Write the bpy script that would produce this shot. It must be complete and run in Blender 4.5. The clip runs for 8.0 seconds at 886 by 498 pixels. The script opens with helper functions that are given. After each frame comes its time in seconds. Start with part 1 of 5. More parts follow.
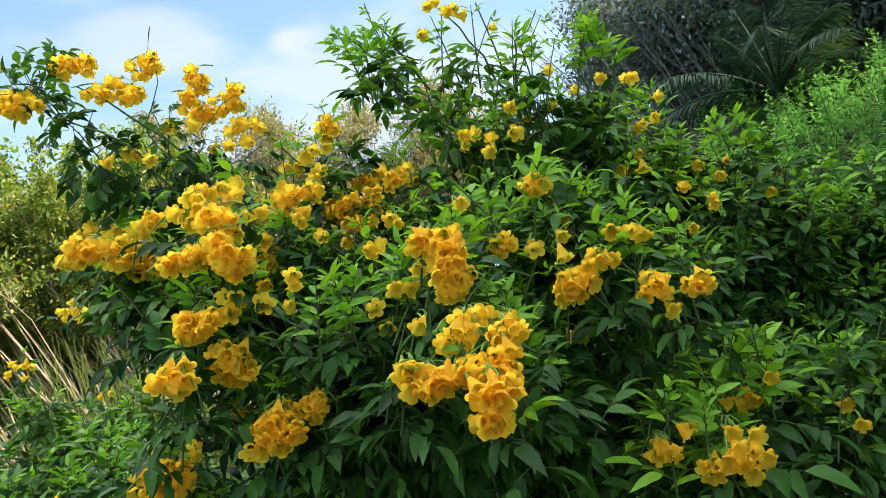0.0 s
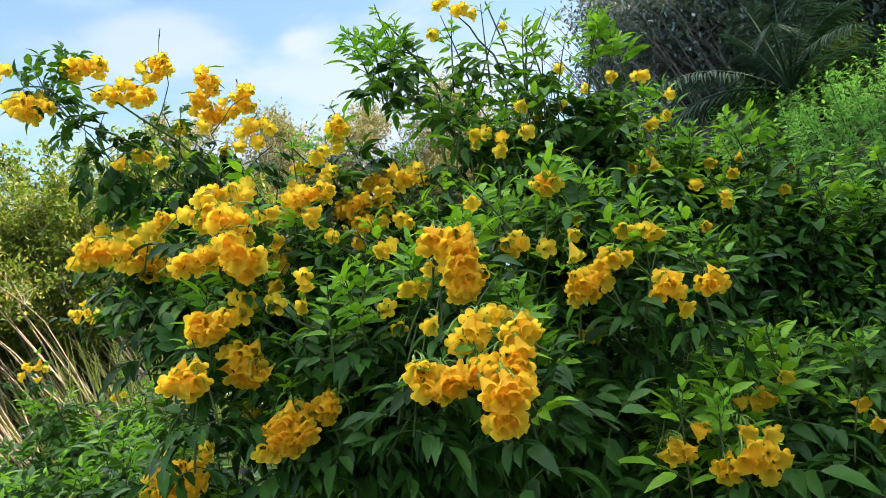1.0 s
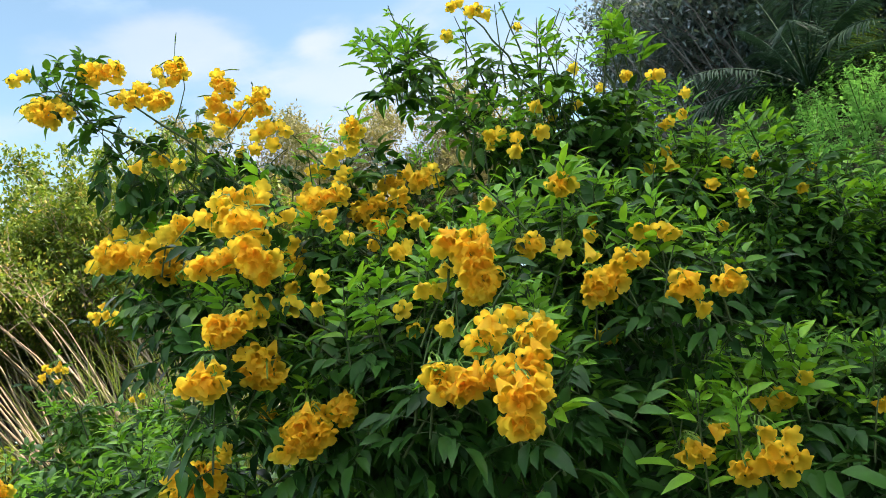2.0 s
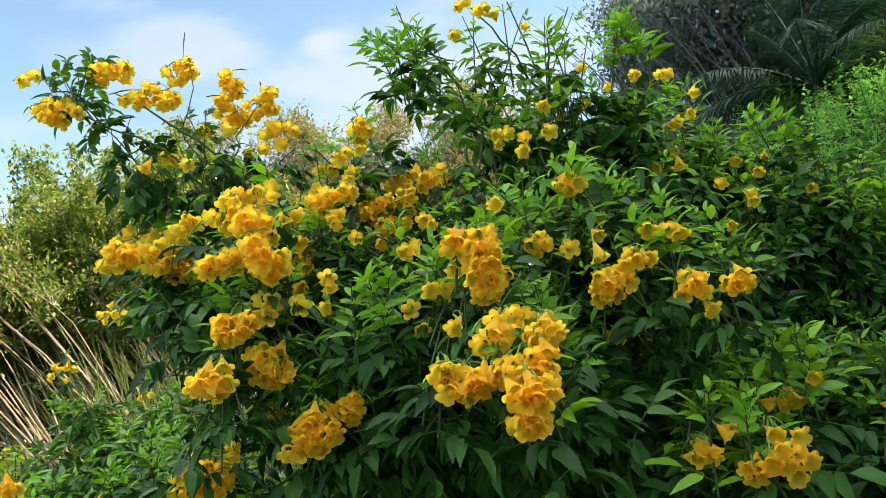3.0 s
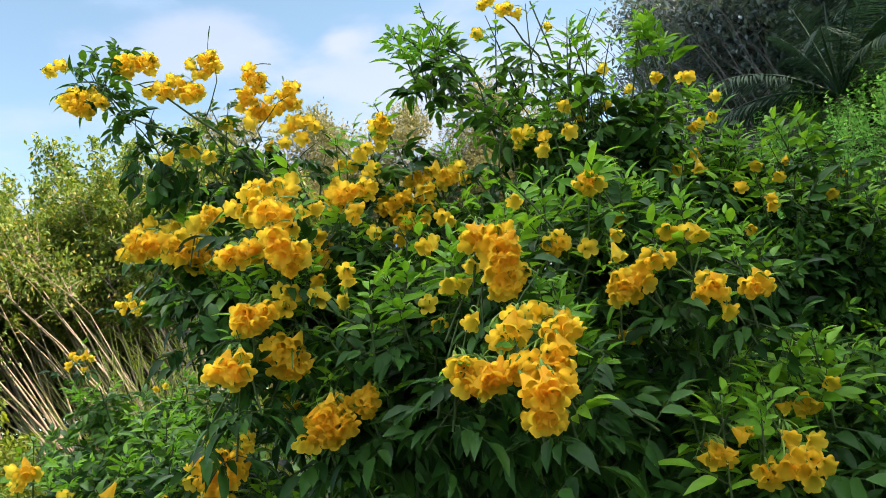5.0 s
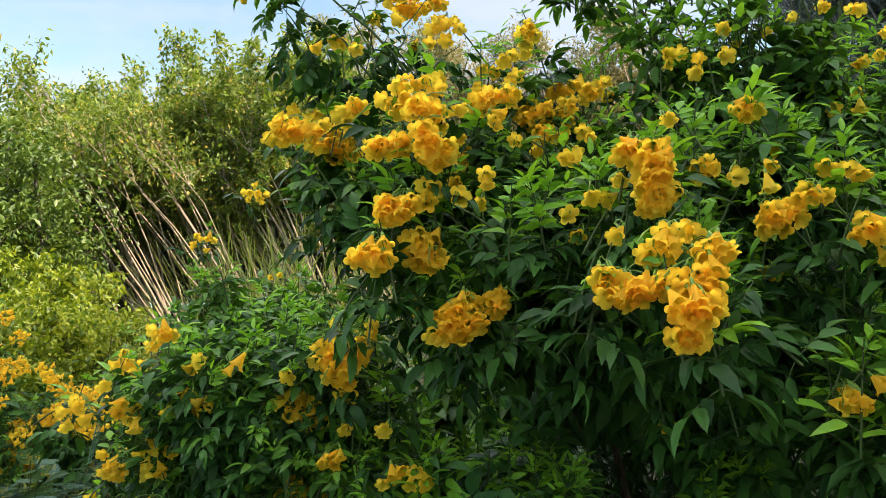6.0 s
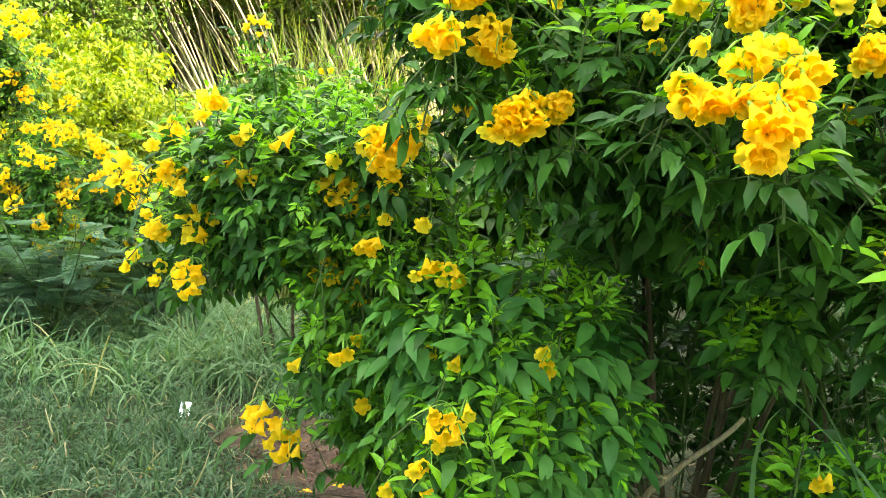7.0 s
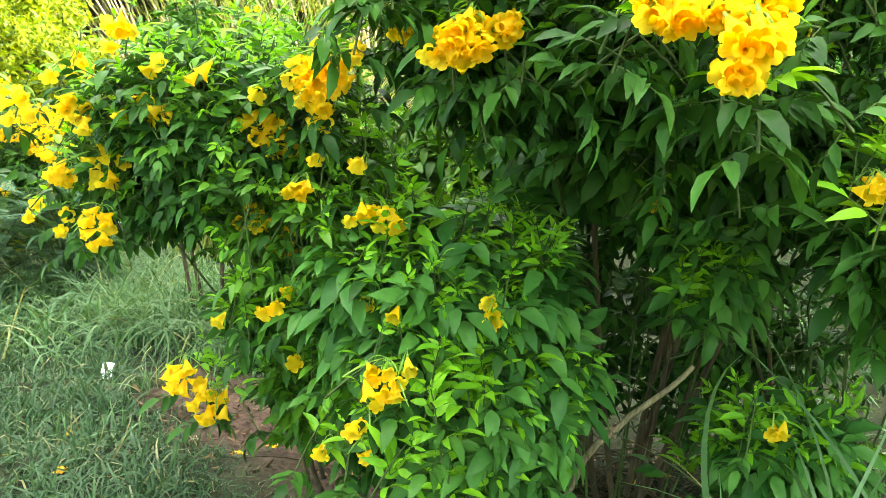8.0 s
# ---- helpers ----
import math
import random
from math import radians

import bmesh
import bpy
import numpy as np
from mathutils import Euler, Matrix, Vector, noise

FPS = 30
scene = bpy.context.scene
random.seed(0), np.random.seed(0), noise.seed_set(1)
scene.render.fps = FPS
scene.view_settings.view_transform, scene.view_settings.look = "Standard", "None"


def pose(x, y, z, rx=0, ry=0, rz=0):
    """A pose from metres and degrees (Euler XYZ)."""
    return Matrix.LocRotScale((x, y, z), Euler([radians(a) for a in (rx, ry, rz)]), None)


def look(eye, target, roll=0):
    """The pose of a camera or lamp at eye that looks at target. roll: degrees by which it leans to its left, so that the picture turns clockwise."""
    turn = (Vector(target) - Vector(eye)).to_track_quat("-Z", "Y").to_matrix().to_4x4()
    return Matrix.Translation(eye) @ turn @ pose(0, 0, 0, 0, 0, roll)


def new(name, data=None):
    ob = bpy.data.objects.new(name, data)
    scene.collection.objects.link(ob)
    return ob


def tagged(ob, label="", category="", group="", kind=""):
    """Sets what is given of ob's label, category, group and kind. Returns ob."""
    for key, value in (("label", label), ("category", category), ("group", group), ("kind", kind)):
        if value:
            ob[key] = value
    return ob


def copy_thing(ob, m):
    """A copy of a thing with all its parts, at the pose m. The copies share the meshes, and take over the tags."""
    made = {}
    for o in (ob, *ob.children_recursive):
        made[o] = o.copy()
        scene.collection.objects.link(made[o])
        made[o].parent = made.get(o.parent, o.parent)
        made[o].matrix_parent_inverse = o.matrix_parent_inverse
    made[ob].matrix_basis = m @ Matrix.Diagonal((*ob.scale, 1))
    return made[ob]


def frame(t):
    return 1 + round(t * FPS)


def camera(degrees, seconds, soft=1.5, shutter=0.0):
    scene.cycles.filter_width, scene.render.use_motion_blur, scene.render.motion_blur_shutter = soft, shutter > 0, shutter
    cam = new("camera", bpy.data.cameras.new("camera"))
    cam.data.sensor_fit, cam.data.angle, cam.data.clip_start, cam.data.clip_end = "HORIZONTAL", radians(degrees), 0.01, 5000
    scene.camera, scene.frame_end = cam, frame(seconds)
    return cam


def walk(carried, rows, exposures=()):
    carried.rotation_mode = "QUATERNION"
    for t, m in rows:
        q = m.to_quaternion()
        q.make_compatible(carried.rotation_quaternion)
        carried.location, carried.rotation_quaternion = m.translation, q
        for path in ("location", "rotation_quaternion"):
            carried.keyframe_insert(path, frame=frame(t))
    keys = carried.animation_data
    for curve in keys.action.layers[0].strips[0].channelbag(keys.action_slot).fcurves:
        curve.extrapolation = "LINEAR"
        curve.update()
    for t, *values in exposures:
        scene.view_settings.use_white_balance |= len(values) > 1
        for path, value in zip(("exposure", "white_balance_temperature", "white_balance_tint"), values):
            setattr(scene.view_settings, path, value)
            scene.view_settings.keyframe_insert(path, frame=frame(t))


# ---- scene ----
cam = camera(57.7, 8.0, soft=0.75)
PATH = [
    (0, (0.000, 0.000, 1.190), (0.085, 1.949, 1.633), -11.50),
    (0.5, (-0.001, 0.003, 1.192), (0.068, 1.951, 1.637), -11.37),
    (1, (-0.002, 0.006, 1.191), (0.058, 1.954, 1.639), -11.64),
    (1.5, (-0.001, 0.004, 1.192), (0.036, 1.951, 1.645), -11.79),
    (3, (-0.003, 0.004, 1.193), (0.002, 1.951, 1.652), -11.55),
    (3.5, (-0.005, 0.002, 1.193), (-0.019, 1.948, 1.655), -11.60),
    (4, (-0.007, 0.002, 1.193), (-0.029, 1.947, 1.656), -11.56),
    (5.3, (-0.015, -0.001, 1.181), (-0.052, 1.942, 1.650), -8.88),
    (5.5, (-0.031, -0.003, 1.180), (-0.094, 1.940, 1.648), -7.64),
    (5.7, (-0.054, -0.009, 1.173), (-0.212, 1.934, 1.621), -5.65),
    (5.8, (-0.071, -0.007, 1.167), (-0.257, 1.938, 1.593), -4.91),
    (5.9, (-0.084, -0.008, 1.163), (-0.328, 1.942, 1.535), -3.55),
    (6, (-0.095, -0.002, 1.157), (-0.388, 1.952, 1.465), -2.23),
    (6.1, (-0.111, 0.006, 1.149), (-0.438, 1.964, 1.389), -0.90),
    (6.2, (-0.114, 0.006, 1.137), (-0.471, 1.967, 1.302), 0.51),
    (6.3, (-0.122, 0.008, 1.129), (-0.495, 1.970, 1.225), 1.59),
    (6.5, (-0.125, 0.021, 1.112), (-0.509, 1.984, 1.085), 3.22),
    (7, (-0.127, 0.035, 1.095), (-0.503, 1.996, 0.977), 5.77),
    (7.5, (-0.150, 0.059, 1.083), (-0.475, 2.028, 0.948), 5.81),
    (7.7, (-0.151, 0.081, 1.067), (-0.418, 2.057, 0.911), 5.49),
    (8, (-0.150, 0.170, 1.061), (-0.360, 2.147, 0.848), 5.63),
]
walk(cam, [(t, look(eye, target, roll)) for t, eye, target, roll in PATH],
     exposures=[(0.0, 2.27, 6140, 35), (5.7, 2.14, 6220, 37), (6.0, 2.16, 6300, 39), (6.5, 3.22, 7180, 19), (7.0, 3.68, 7300, 16), (8.0, 3.94, 7300, 14)])

# ---- light ----
SUN_EL, SUN_AZ = 40.0, 102.0      # degrees above the horizon, and clockwise from +y
world = bpy.data.worlds.new("world")
scene.world = world
world.use_nodes = True
wn, wl = world.node_tree.nodes, world.node_tree.links
wn.clear()
sky = wn.new("ShaderNodeTexSky")
sky.sky_type, sky.sun_disc = "NISHITA", False
sky.sun_elevation, sky.sun_rotation = radians(SUN_EL), radians(SUN_AZ)
sky.air_density, sky.dust_density, sky.ozone_density = 1.05, 0.35, 1.1
w_co = wn.new("ShaderNodeTexCoord")
w_map = wn.new("ShaderNodeMapping")
w_map.inputs["Scale"].default_value = (1.6, 1.6, 4.2)
w_noise = wn.new("ShaderNodeTexNoise")
w_noise.inputs["Scale"].default_value, w_noise.inputs["Detail"].default_value = 1.7, 7.0
w_noise.inputs["Roughness"].default_value = 0.55
w_ramp = wn.new("ShaderNodeValToRGB")
w_ramp.color_ramp.elements[0].position, w_ramp.color_ramp.elements[1].position = 0.42, 0.62
w_mul = wn.new("ShaderNodeMath")
w_mul.operation = "MULTIPLY"
w_mul.inputs[1].default_value = 0.8
w_fine = wn.new("ShaderNodeTexNoise")
w_fine.inputs["Scale"].default_value, w_fine.inputs["Detail"].default_value = 5.0, 6.0
w_mix = wn.new("ShaderNodeMixRGB")
w_mix.inputs[2].default_value = (23.0, 22.5, 21.5, 1)
w_bg = wn.new("ShaderNodeBackground")
w_bg.inputs["Strength"].default_value = 0.085
w_out = wn.new("ShaderNodeOutputWorld")
wl.new(w_co.outputs["Generated"], w_map.inputs["Vector"])
wl.new(w_map.outputs["Vector"], w_noise.inputs["Vector"])
wl.new(w_map.outputs["Vector"], w_fine.inputs["Vector"])
wl.new(w_noise.outputs["Fac"], w_ramp.inputs["Fac"])
wl.new(w_ramp.outputs["Color"], w_mul.inputs[0])
# bright cloud added only above the visible sky, to light the bush
w_up = wn.new("ShaderNodeSeparateXYZ")
w_high = wn.new("ShaderNodeMapRange")
w_high.inputs["From Min"].default_value, w_high.inputs["From Max"].default_value = 0.52, 0.74
w_over = wn.new("ShaderNodeMath")
w_over.operation = "MULTIPLY"
wl.new(w_co.outputs["Generated"], w_up.inputs[0])
wl.new(w_up.outputs["Z"], w_high.inputs["Value"])
wl.new(w_high.outputs[0], w_over.inputs[0])
wl.new(w_mul.outputs[0], w_over.inputs[1])
wl.new(w_over.outputs[0], w_mix.inputs[0])
banks = None
for way, size, much in (((-0.25, 0.84, 0.485), 0.135, 0.5), ((-0.085, 0.87, 0.483), 0.045, 0.6), ((0.0, 0.91, 0.40), 0.30, 0.6), ((-0.42, 0.84, 0.30), 0.34, 0.5)):
    # single soft cloud banks over the trees
    w_far = wn.new("ShaderNodeVectorMath")
    w_far.operation = "DISTANCE"
    w_flat = wn.new("ShaderNodeMapping")
    w_flat.inputs["Scale"].default_value = (1.0, 1.0, 2.6)
    w_far.inputs[1].default_value = (way[0], way[1], way[2] * 2.6)
    w_edge = wn.new("ShaderNodeMath")
    w_edge.operation = "MULTIPLY_ADD"
    w_edge.inputs[1].default_value = -1.9 * size
    w_soft = wn.new("ShaderNodeMapRange")
    w_soft.interpolation_type = "SMOOTHSTEP"
    w_soft.inputs["From Min"].default_value, w_soft.inputs["From Max"].default_value = 0.15 * size, -0.75 * size
    w_soft.inputs["To Max"].default_value = much
    w_bank = wn.new("ShaderNodeMixRGB")
    w_bank.inputs[2].default_value = (2.25, 2.65, 2.65, 1)
    wl.new(w_co.outputs["Generated"], w_flat.inputs["Vector"])
    wl.new(w_flat.outputs["Vector"], w_far.inputs[0])
    wl.new(w_fine.outputs["Fac"], w_edge.inputs[0])
    wl.new(w_far.outputs["Value"], w_edge.inputs[2])
    wl.new(w_edge.outputs[0], w_soft.inputs["Value"])
    wl.new(w_soft.outputs[0], w_bank.inputs[0])
    wl.new(banks or w_mix.outputs["Color"], w_bank.inputs[1])
    banks = w_bank.outputs["Color"]
w_air = wn.new("ShaderNodeMixRGB")
w_air.blend_type = "MULTIPLY"
w_air.inputs[0].default_value, w_air.inputs[2].default_value = 1.0, (0.87, 1.0, 0.70, 1)
wl.new(sky.outputs["Color"], w_air.inputs[1])
wl.new(w_air.outputs["Color"], w_mix.inputs[1])
wl.new(banks, w_bg.inputs["Color"])
wl.new(w_bg.outputs["Background"], w_out.inputs["Surface"])

sun = new("sun", bpy.data.lights.new("sun", "SUN"))
sun.data.energy, sun.data.angle, sun.data.color = 3.3, radians(0.6), (1.0, 0.86, 0.62)
TO_SUN = Vector((math.sin(radians(SUN_AZ)) * math.cos(radians(SUN_EL)),
                 math.cos(radians(SUN_AZ)) * math.cos(radians(SUN_EL)), math.sin(radians(SUN_EL))))
sun.matrix_world = look(TO_SUN * 50, (0, 0, 0))

# ---- materials ----


def node_mat(name):
    m = bpy.data.materials.new(name)
    m.use_nodes = True
    return m, m.node_tree.nodes, m.node_tree.links, m.node_tree.nodes["Principled BSDF"]


def leaf_mat(name, dark, light, see=0.3, gloss=0.28, rough=0.42, yellow=0.0, old=(0.30, 0.22, 0.03), tint=(1.6, 1.5, 0.5)):
    """A leaf: colour varied from leaf to leaf and within the leaf, part of the light shining through."""
    m, n, l, b = node_mat(name)
    obj, geo = n.new("ShaderNodeObjectInfo"), n.new("ShaderNodeNewGeometry")
    add = n.new("ShaderNodeMath")
    add.operation = "ADD"
    l.new(obj.outputs["Random"], add.inputs[0])
    l.new(geo.outputs["Random Per Island"], add.inputs[1])
    half = n.new("ShaderNodeMath")
    half.operation = "FRACT"
    l.new(add.outputs[0], half.inputs[0])
    ramp = n.new("ShaderNodeValToRGB")
    ramp.color_ramp.elements[0].color, ramp.color_ramp.elements[1].color = (*dark, 1), (*light, 1)
    ramp.color_ramp.elements[1].position = 0.95
    if yellow:
        e = ramp.color_ramp.elements.new(1.0 - yellow)
        e.color = (*light, 1)
        ramp.color_ramp.elements[2].position = 1.0
        ramp.color_ramp.elements[2].color = (*old, 1)
    l.new(half.outputs[0], ramp.inputs["Fac"])
    co = n.new("ShaderNodeTexCoord")
    spots = n.new("ShaderNodeTexNoise")
    spots.inputs["Scale"].default_value, spots.inputs["Detail"].default_value = 45.0, 3.0
    l.new(co.outputs["Object"], spots.inputs["Vector"])
    hue = n.new("ShaderNodeHueSaturation")
    span = n.new("ShaderNodeMapRange")
    span.inputs["To Min"].default_value, span.inputs["To Max"].default_value = 0.7, 1.3
    l.new(spots.outputs["Fac"], span.inputs["Value"])
    l.new(span.outputs[0], hue.inputs["Value"])
    l.new(ramp.outputs["Color"], hue.inputs["Color"])
    l.new(hue.outputs["Color"], b.inputs["Base Color"])
    b.inputs["Roughness"].default_value = rough
    b.inputs["Specular IOR Level"].default_value = gloss
    bump = n.new("ShaderNodeBump")
    bump.inputs["Strength"].default_value, bump.inputs["Distance"].default_value = 0.25, 0.004
    l.new(spots.outputs["Fac"], bump.inputs["Height"])
    l.new(bump.outputs["Normal"], b.inputs["Normal"])
    glow = n.new("ShaderNodeBsdfTranslucent")
    warm = n.new("ShaderNodeMixRGB")
    warm.blend_type = "MULTIPLY"
    warm.inputs[0].default_value = 1.0
    warm.inputs[2].default_value = (*tint, 1)
    l.new(hue.outputs["Color"], warm.inputs[1])
    l.new(warm.outputs["Color"], glow.inputs["Color"])
    mix = n.new("ShaderNodeMixShader")
    mix.inputs[0].default_value = see
    l.new(b.outputs[0], mix.inputs[1])
    l.new(glow.outputs[0], mix.inputs[2])
    l.new(mix.outputs[0], n["Material Output"].inputs["Surface"])
    return m


def plain_mat(name, dark, light, scale=20.0, rough=0.8, bump=0.4, stretch=(1, 1, 1), dist=0.01):
    """Bark, soil, paper: two colours mixed by noise at two scales, with relief."""
    m, n, l, b = node_mat(name)
    co, mp = n.new("ShaderNodeTexCoord"), n.new("ShaderNodeMapping")
    mp.inputs["Scale"].default_value = stretch
    l.new(co.outputs["Object"], mp.inputs["Vector"])
    fine, wide = n.new("ShaderNodeTexNoise"), n.new("ShaderNodeTexNoise")
    fine.inputs["Scale"].default_value, fine.inputs["Detail"].default_value = scale, 8.0
    wide.inputs["Scale"].default_value, wide.inputs["Detail"].default_value = scale / 7, 3.0
    for t in (fine, wide):
        l.new(mp.outputs["Vector"], t.inputs["Vector"])
    both = n.new("ShaderNodeMath")
    both.operation = "MULTIPLY_ADD"
    both.inputs[1].default_value = 0.6
    l.new(fine.outputs["Fac"], both.inputs[0])
    part_wide = n.new("ShaderNodeMath")
    part_wide.operation = "MULTIPLY"
    part_wide.inputs[1].default_value = 0.4
    l.new(wide.outputs["Fac"], part_wide.inputs[0])
    l.new(part_wide.outputs[0], both.inputs[2])
    ramp = n.new("ShaderNodeValToRGB")
    ramp.color_ramp.elements[0].color, ramp.color_ramp.elements[1].color = (*dark, 1), (*light, 1)
    ramp.color_ramp.elements[0].position, ramp.color_ramp.elements[1].position = 0.32, 0.68
    l.new(both.outputs[0], ramp.inputs["Fac"])
    l.new(ramp.outputs["Color"], b.inputs["Base Color"])
    b.inputs["Roughness"].default_value = rough
    b.inputs["Specular IOR Level"].default_value = 0.25
    bp = n.new("ShaderNodeBump")
    bp.inputs["Strength"].default_value, bp.inputs["Distance"].default_value = bump, dist
    l.new(fine.outputs["Fac"], bp.inputs["Height"])
    l.new(bp.outputs["Normal"], b.inputs["Normal"])
    return m


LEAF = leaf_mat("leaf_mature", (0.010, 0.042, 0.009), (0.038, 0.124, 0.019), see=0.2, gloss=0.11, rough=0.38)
FRESH = leaf_mat("leaf_fresh", (0.085, 0.27, 0.013), (0.19, 0.44, 0.024), see=0.4)
# hanging leaf, colour lifted above LEAF; also stands in for light on shaded lobes
LIFTEDLEAF = leaf_mat("leaf_broad", (0.022, 0.098, 0.020), (0.066, 0.200, 0.036), see=0.25, gloss=0.2, rough=0.45)
# mature leaf in a lifted colour: younger leaves, and light painted on others
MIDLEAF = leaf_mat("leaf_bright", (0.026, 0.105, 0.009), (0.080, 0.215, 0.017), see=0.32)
PETAL = leaf_mat("petal", (0.975, 0.64, 0.028), (0.985, 0.73, 0.055), see=0.72, rough=0.6, gloss=0.15, tint=(1.0, 1.0, 0.7))
FADED = leaf_mat("petal_faded", (0.75, 0.36, 0.01), (0.85, 0.45, 0.02), see=0.2, rough=0.6)
CALYX = leaf_mat("calyx", (0.10, 0.24, 0.03), (0.20, 0.34, 0.05), see=0.15)
TWIG = plain_mat("green_twig", (0.025, 0.05, 0.012), (0.065, 0.105, 0.028), 60, 0.7)
BARK = plain_mat("bark", (0.03, 0.022, 0.014), (0.115, 0.085, 0.056), 45, 0.9, 0.8, (1, 1, 0.25))
DEADWOOD = plain_mat("dead_wood", (0.15, 0.11, 0.065), (0.34, 0.26, 0.17), 50, 0.85, 0.7, (3, 3, 0.4))
PALEBARK = plain_mat("pale_bark", (0.17, 0.14, 0.085), (0.36, 0.30, 0.20), 6, 0.85, 0.4, (1, 1, 0.3), 0.02)
DARKBARK = plain_mat("dark_bark", (0.03, 0.028, 0.022), (0.10, 0.09, 0.07), 6, 0.9, 0.6, (1, 1, 0.3), 0.02)
RUBBERLEAF = leaf_mat("olive_leaf", (0.046, 0.104, 0.014), (0.165, 0.246, 0.036), see=0.4, yellow=0.1, old=(0.42, 0.33, 0.09))
TANLEAF = leaf_mat("tan_leaf", (0.12, 0.135, 0.05), (0.26, 0.255, 0.11), see=0.35, yellow=0.08, old=(0.34, 0.29, 0.15), tint=(1.2, 1.2, 0.7))
GROVELEAF = leaf_mat("grove_leaf", (0.03, 0.075, 0.012), (0.11, 0.19, 0.03), see=0.3)
# blue-grey distance haze is mixed into this leaf colour
WOODLEAF_HAZED = leaf_mat("wood_leaf", (0.036, 0.068, 0.072), (0.135, 0.195, 0.20), see=0.2, gloss=0.22, rough=0.55)
SHRUBLEAF = leaf_mat("shrub_leaf", (0.040, 0.100, 0.006), (0.23, 0.30, 0.014), see=0.4)
WEEDLEAF = leaf_mat("weed_leaf", (0.090, 0.290, 0.067), (0.213, 0.476, 0.118), see=0.35, tint=(1.1, 1.25, 0.8))
FEATHER = leaf_mat("feathery_leaf", (0.040, 0.115, 0.066), (0.095, 0.195, 0.115), see=0.3, rough=0.6)
PALMLEAF = leaf_mat("palm_leaf", (0.016, 0.045, 0.026), (0.039, 0.088, 0.047), see=0.2, rough=0.6, gloss=0.12, tint=(0.9, 1.1, 0.9))
GRASS = leaf_mat("grass_blade", (0.042, 0.116, 0.046), (0.112, 0.208, 0.096), see=0.3, rough=0.5, yellow=0.06, old=(0.30, 0.27, 0.12))
TURF = leaf_mat("turf_blade", (0.018, 0.056, 0.023), (0.058, 0.118, 0.056), see=0.25, rough=0.6, yellow=0.08, old=(0.26, 0.23, 0.13))
REED = leaf_mat("reed_blade", (0.12, 0.20, 0.045), (0.28, 0.33, 0.10), see=0.35, yellow=0.15, old=(0.36, 0.30, 0.14))
DRYLEAF = leaf_mat("dry_leaf", (0.03, 0.018, 0.010), (0.15, 0.095, 0.05), see=0.1, rough=0.7, gloss=0.15)
PAPER = plain_mat("paper", (0.62, 0.64, 0.68), (0.82, 0.83, 0.86), 30, 0.6, 0.1)
INK = plain_mat("grey_ink", (0.22, 0.24, 0.28), (0.34, 0.36, 0.40), 40, 0.6, 0.1)

# ---- mesh helpers ----
RNG = np.random.default_rng(7)


def mesh_of(name, V, F, mats, which=None, smooth=True):
    """A mesh from arrays: corners (n, 3), four-cornered faces (k, 4), and a material number for each face."""
    me = bpy.data.meshes.new(name)
    V, F = np.asarray(V, np.float32), np.asarray(F, np.int32)
    me.vertices.add(len(V))
    me.vertices.foreach_set("co", V.ravel())
    me.loops.add(F.size)
    me.loops.foreach_set("vertex_index", F.ravel())
    me.polygons.add(len(F))
    me.polygons.foreach_set("loop_start", np.arange(0, F.size, 4, dtype=np.int32))
    for m in mats:
        me.materials.append(m)
    if which is not None:
        me.polygons.foreach_set("material_index", np.asarray(which, np.int32))
    me.polygons.foreach_set("use_smooth", np.full(len(F), smooth))
    me.update(calc_edges=True)
    return me


def part(name, data, parent, label="", kind=""):
    ob = new(name, data)
    ob.parent = parent
    return tagged(ob, label, kind=kind)


def thing(name, label, category, group="", kind="", at=(0, 0, 0)):
    ob = new(name)
    ob.empty_display_size = 0.1
    ob.location = at
    return tagged(ob, label, category, group, kind)


def frames_to(d, up):
    """Turns (n, 3, 3) whose second axis is d and whose third leans to up."""
    d = d / np.linalg.norm(d, axis=1, keepdims=True)
    x = np.cross(d, up)
    x /= np.linalg.norm(x, axis=1, keepdims=True) + 1e-9
    return np.stack([x, d, np.cross(x, d)], 2)


def scatter(V0, F0, M, P):
    """Copies of one small shape, joined: turns-and-sizes (n, 3, 3) and places (n, 3)."""
    n, k = len(P), len(V0)
    V = np.einsum("nij,kj->nki", M, V0) + P[:, None]
    F = F0[None] + (np.arange(n) * k)[:, None, None]
    return V.reshape(-1, 3), F.reshape(-1, 4)


def joined(pieces):
    V, F, W, base = [], [], [], 0
    for v, f, w in pieces:
        V.append(v), F.append(f + base), W.append(np.full(len(f), w))
        base += len(v)
    return np.concatenate(V), np.concatenate(F), np.concatenate(W)


def tube(points, radii, sides=6):
    """A round tapered limb along points."""
    P, r = np.asarray(points, float), np.asarray(radii, float)
    T = np.gradient(P, axis=0)
    T /= np.linalg.norm(T, axis=1, keepdims=True) + 1e-9
    ref = np.array([0.31, 0.93, 0.17])
    X = np.cross(T, ref)
    X /= np.linalg.norm(X, axis=1, keepdims=True) + 1e-9
    Y = np.cross(T, X)
    a = np.arange(sides) * 2 * np.pi / sides
    V = P[:, None] + r[:, None, None] * (np.cos(a)[None, :, None] * X[:, None] + np.sin(a)[None, :, None] * Y[:, None])
    i, j = np.meshgrid(np.arange(len(P) - 1), np.arange(sides), indexing="ij")
    k = (j + 1) % sides
    F = np.stack([i * sides + j, i * sides + k, (i + 1) * sides + k, (i + 1) * sides + j], -1)
    return V.reshape(-1, 3), F.reshape(-1, 4)


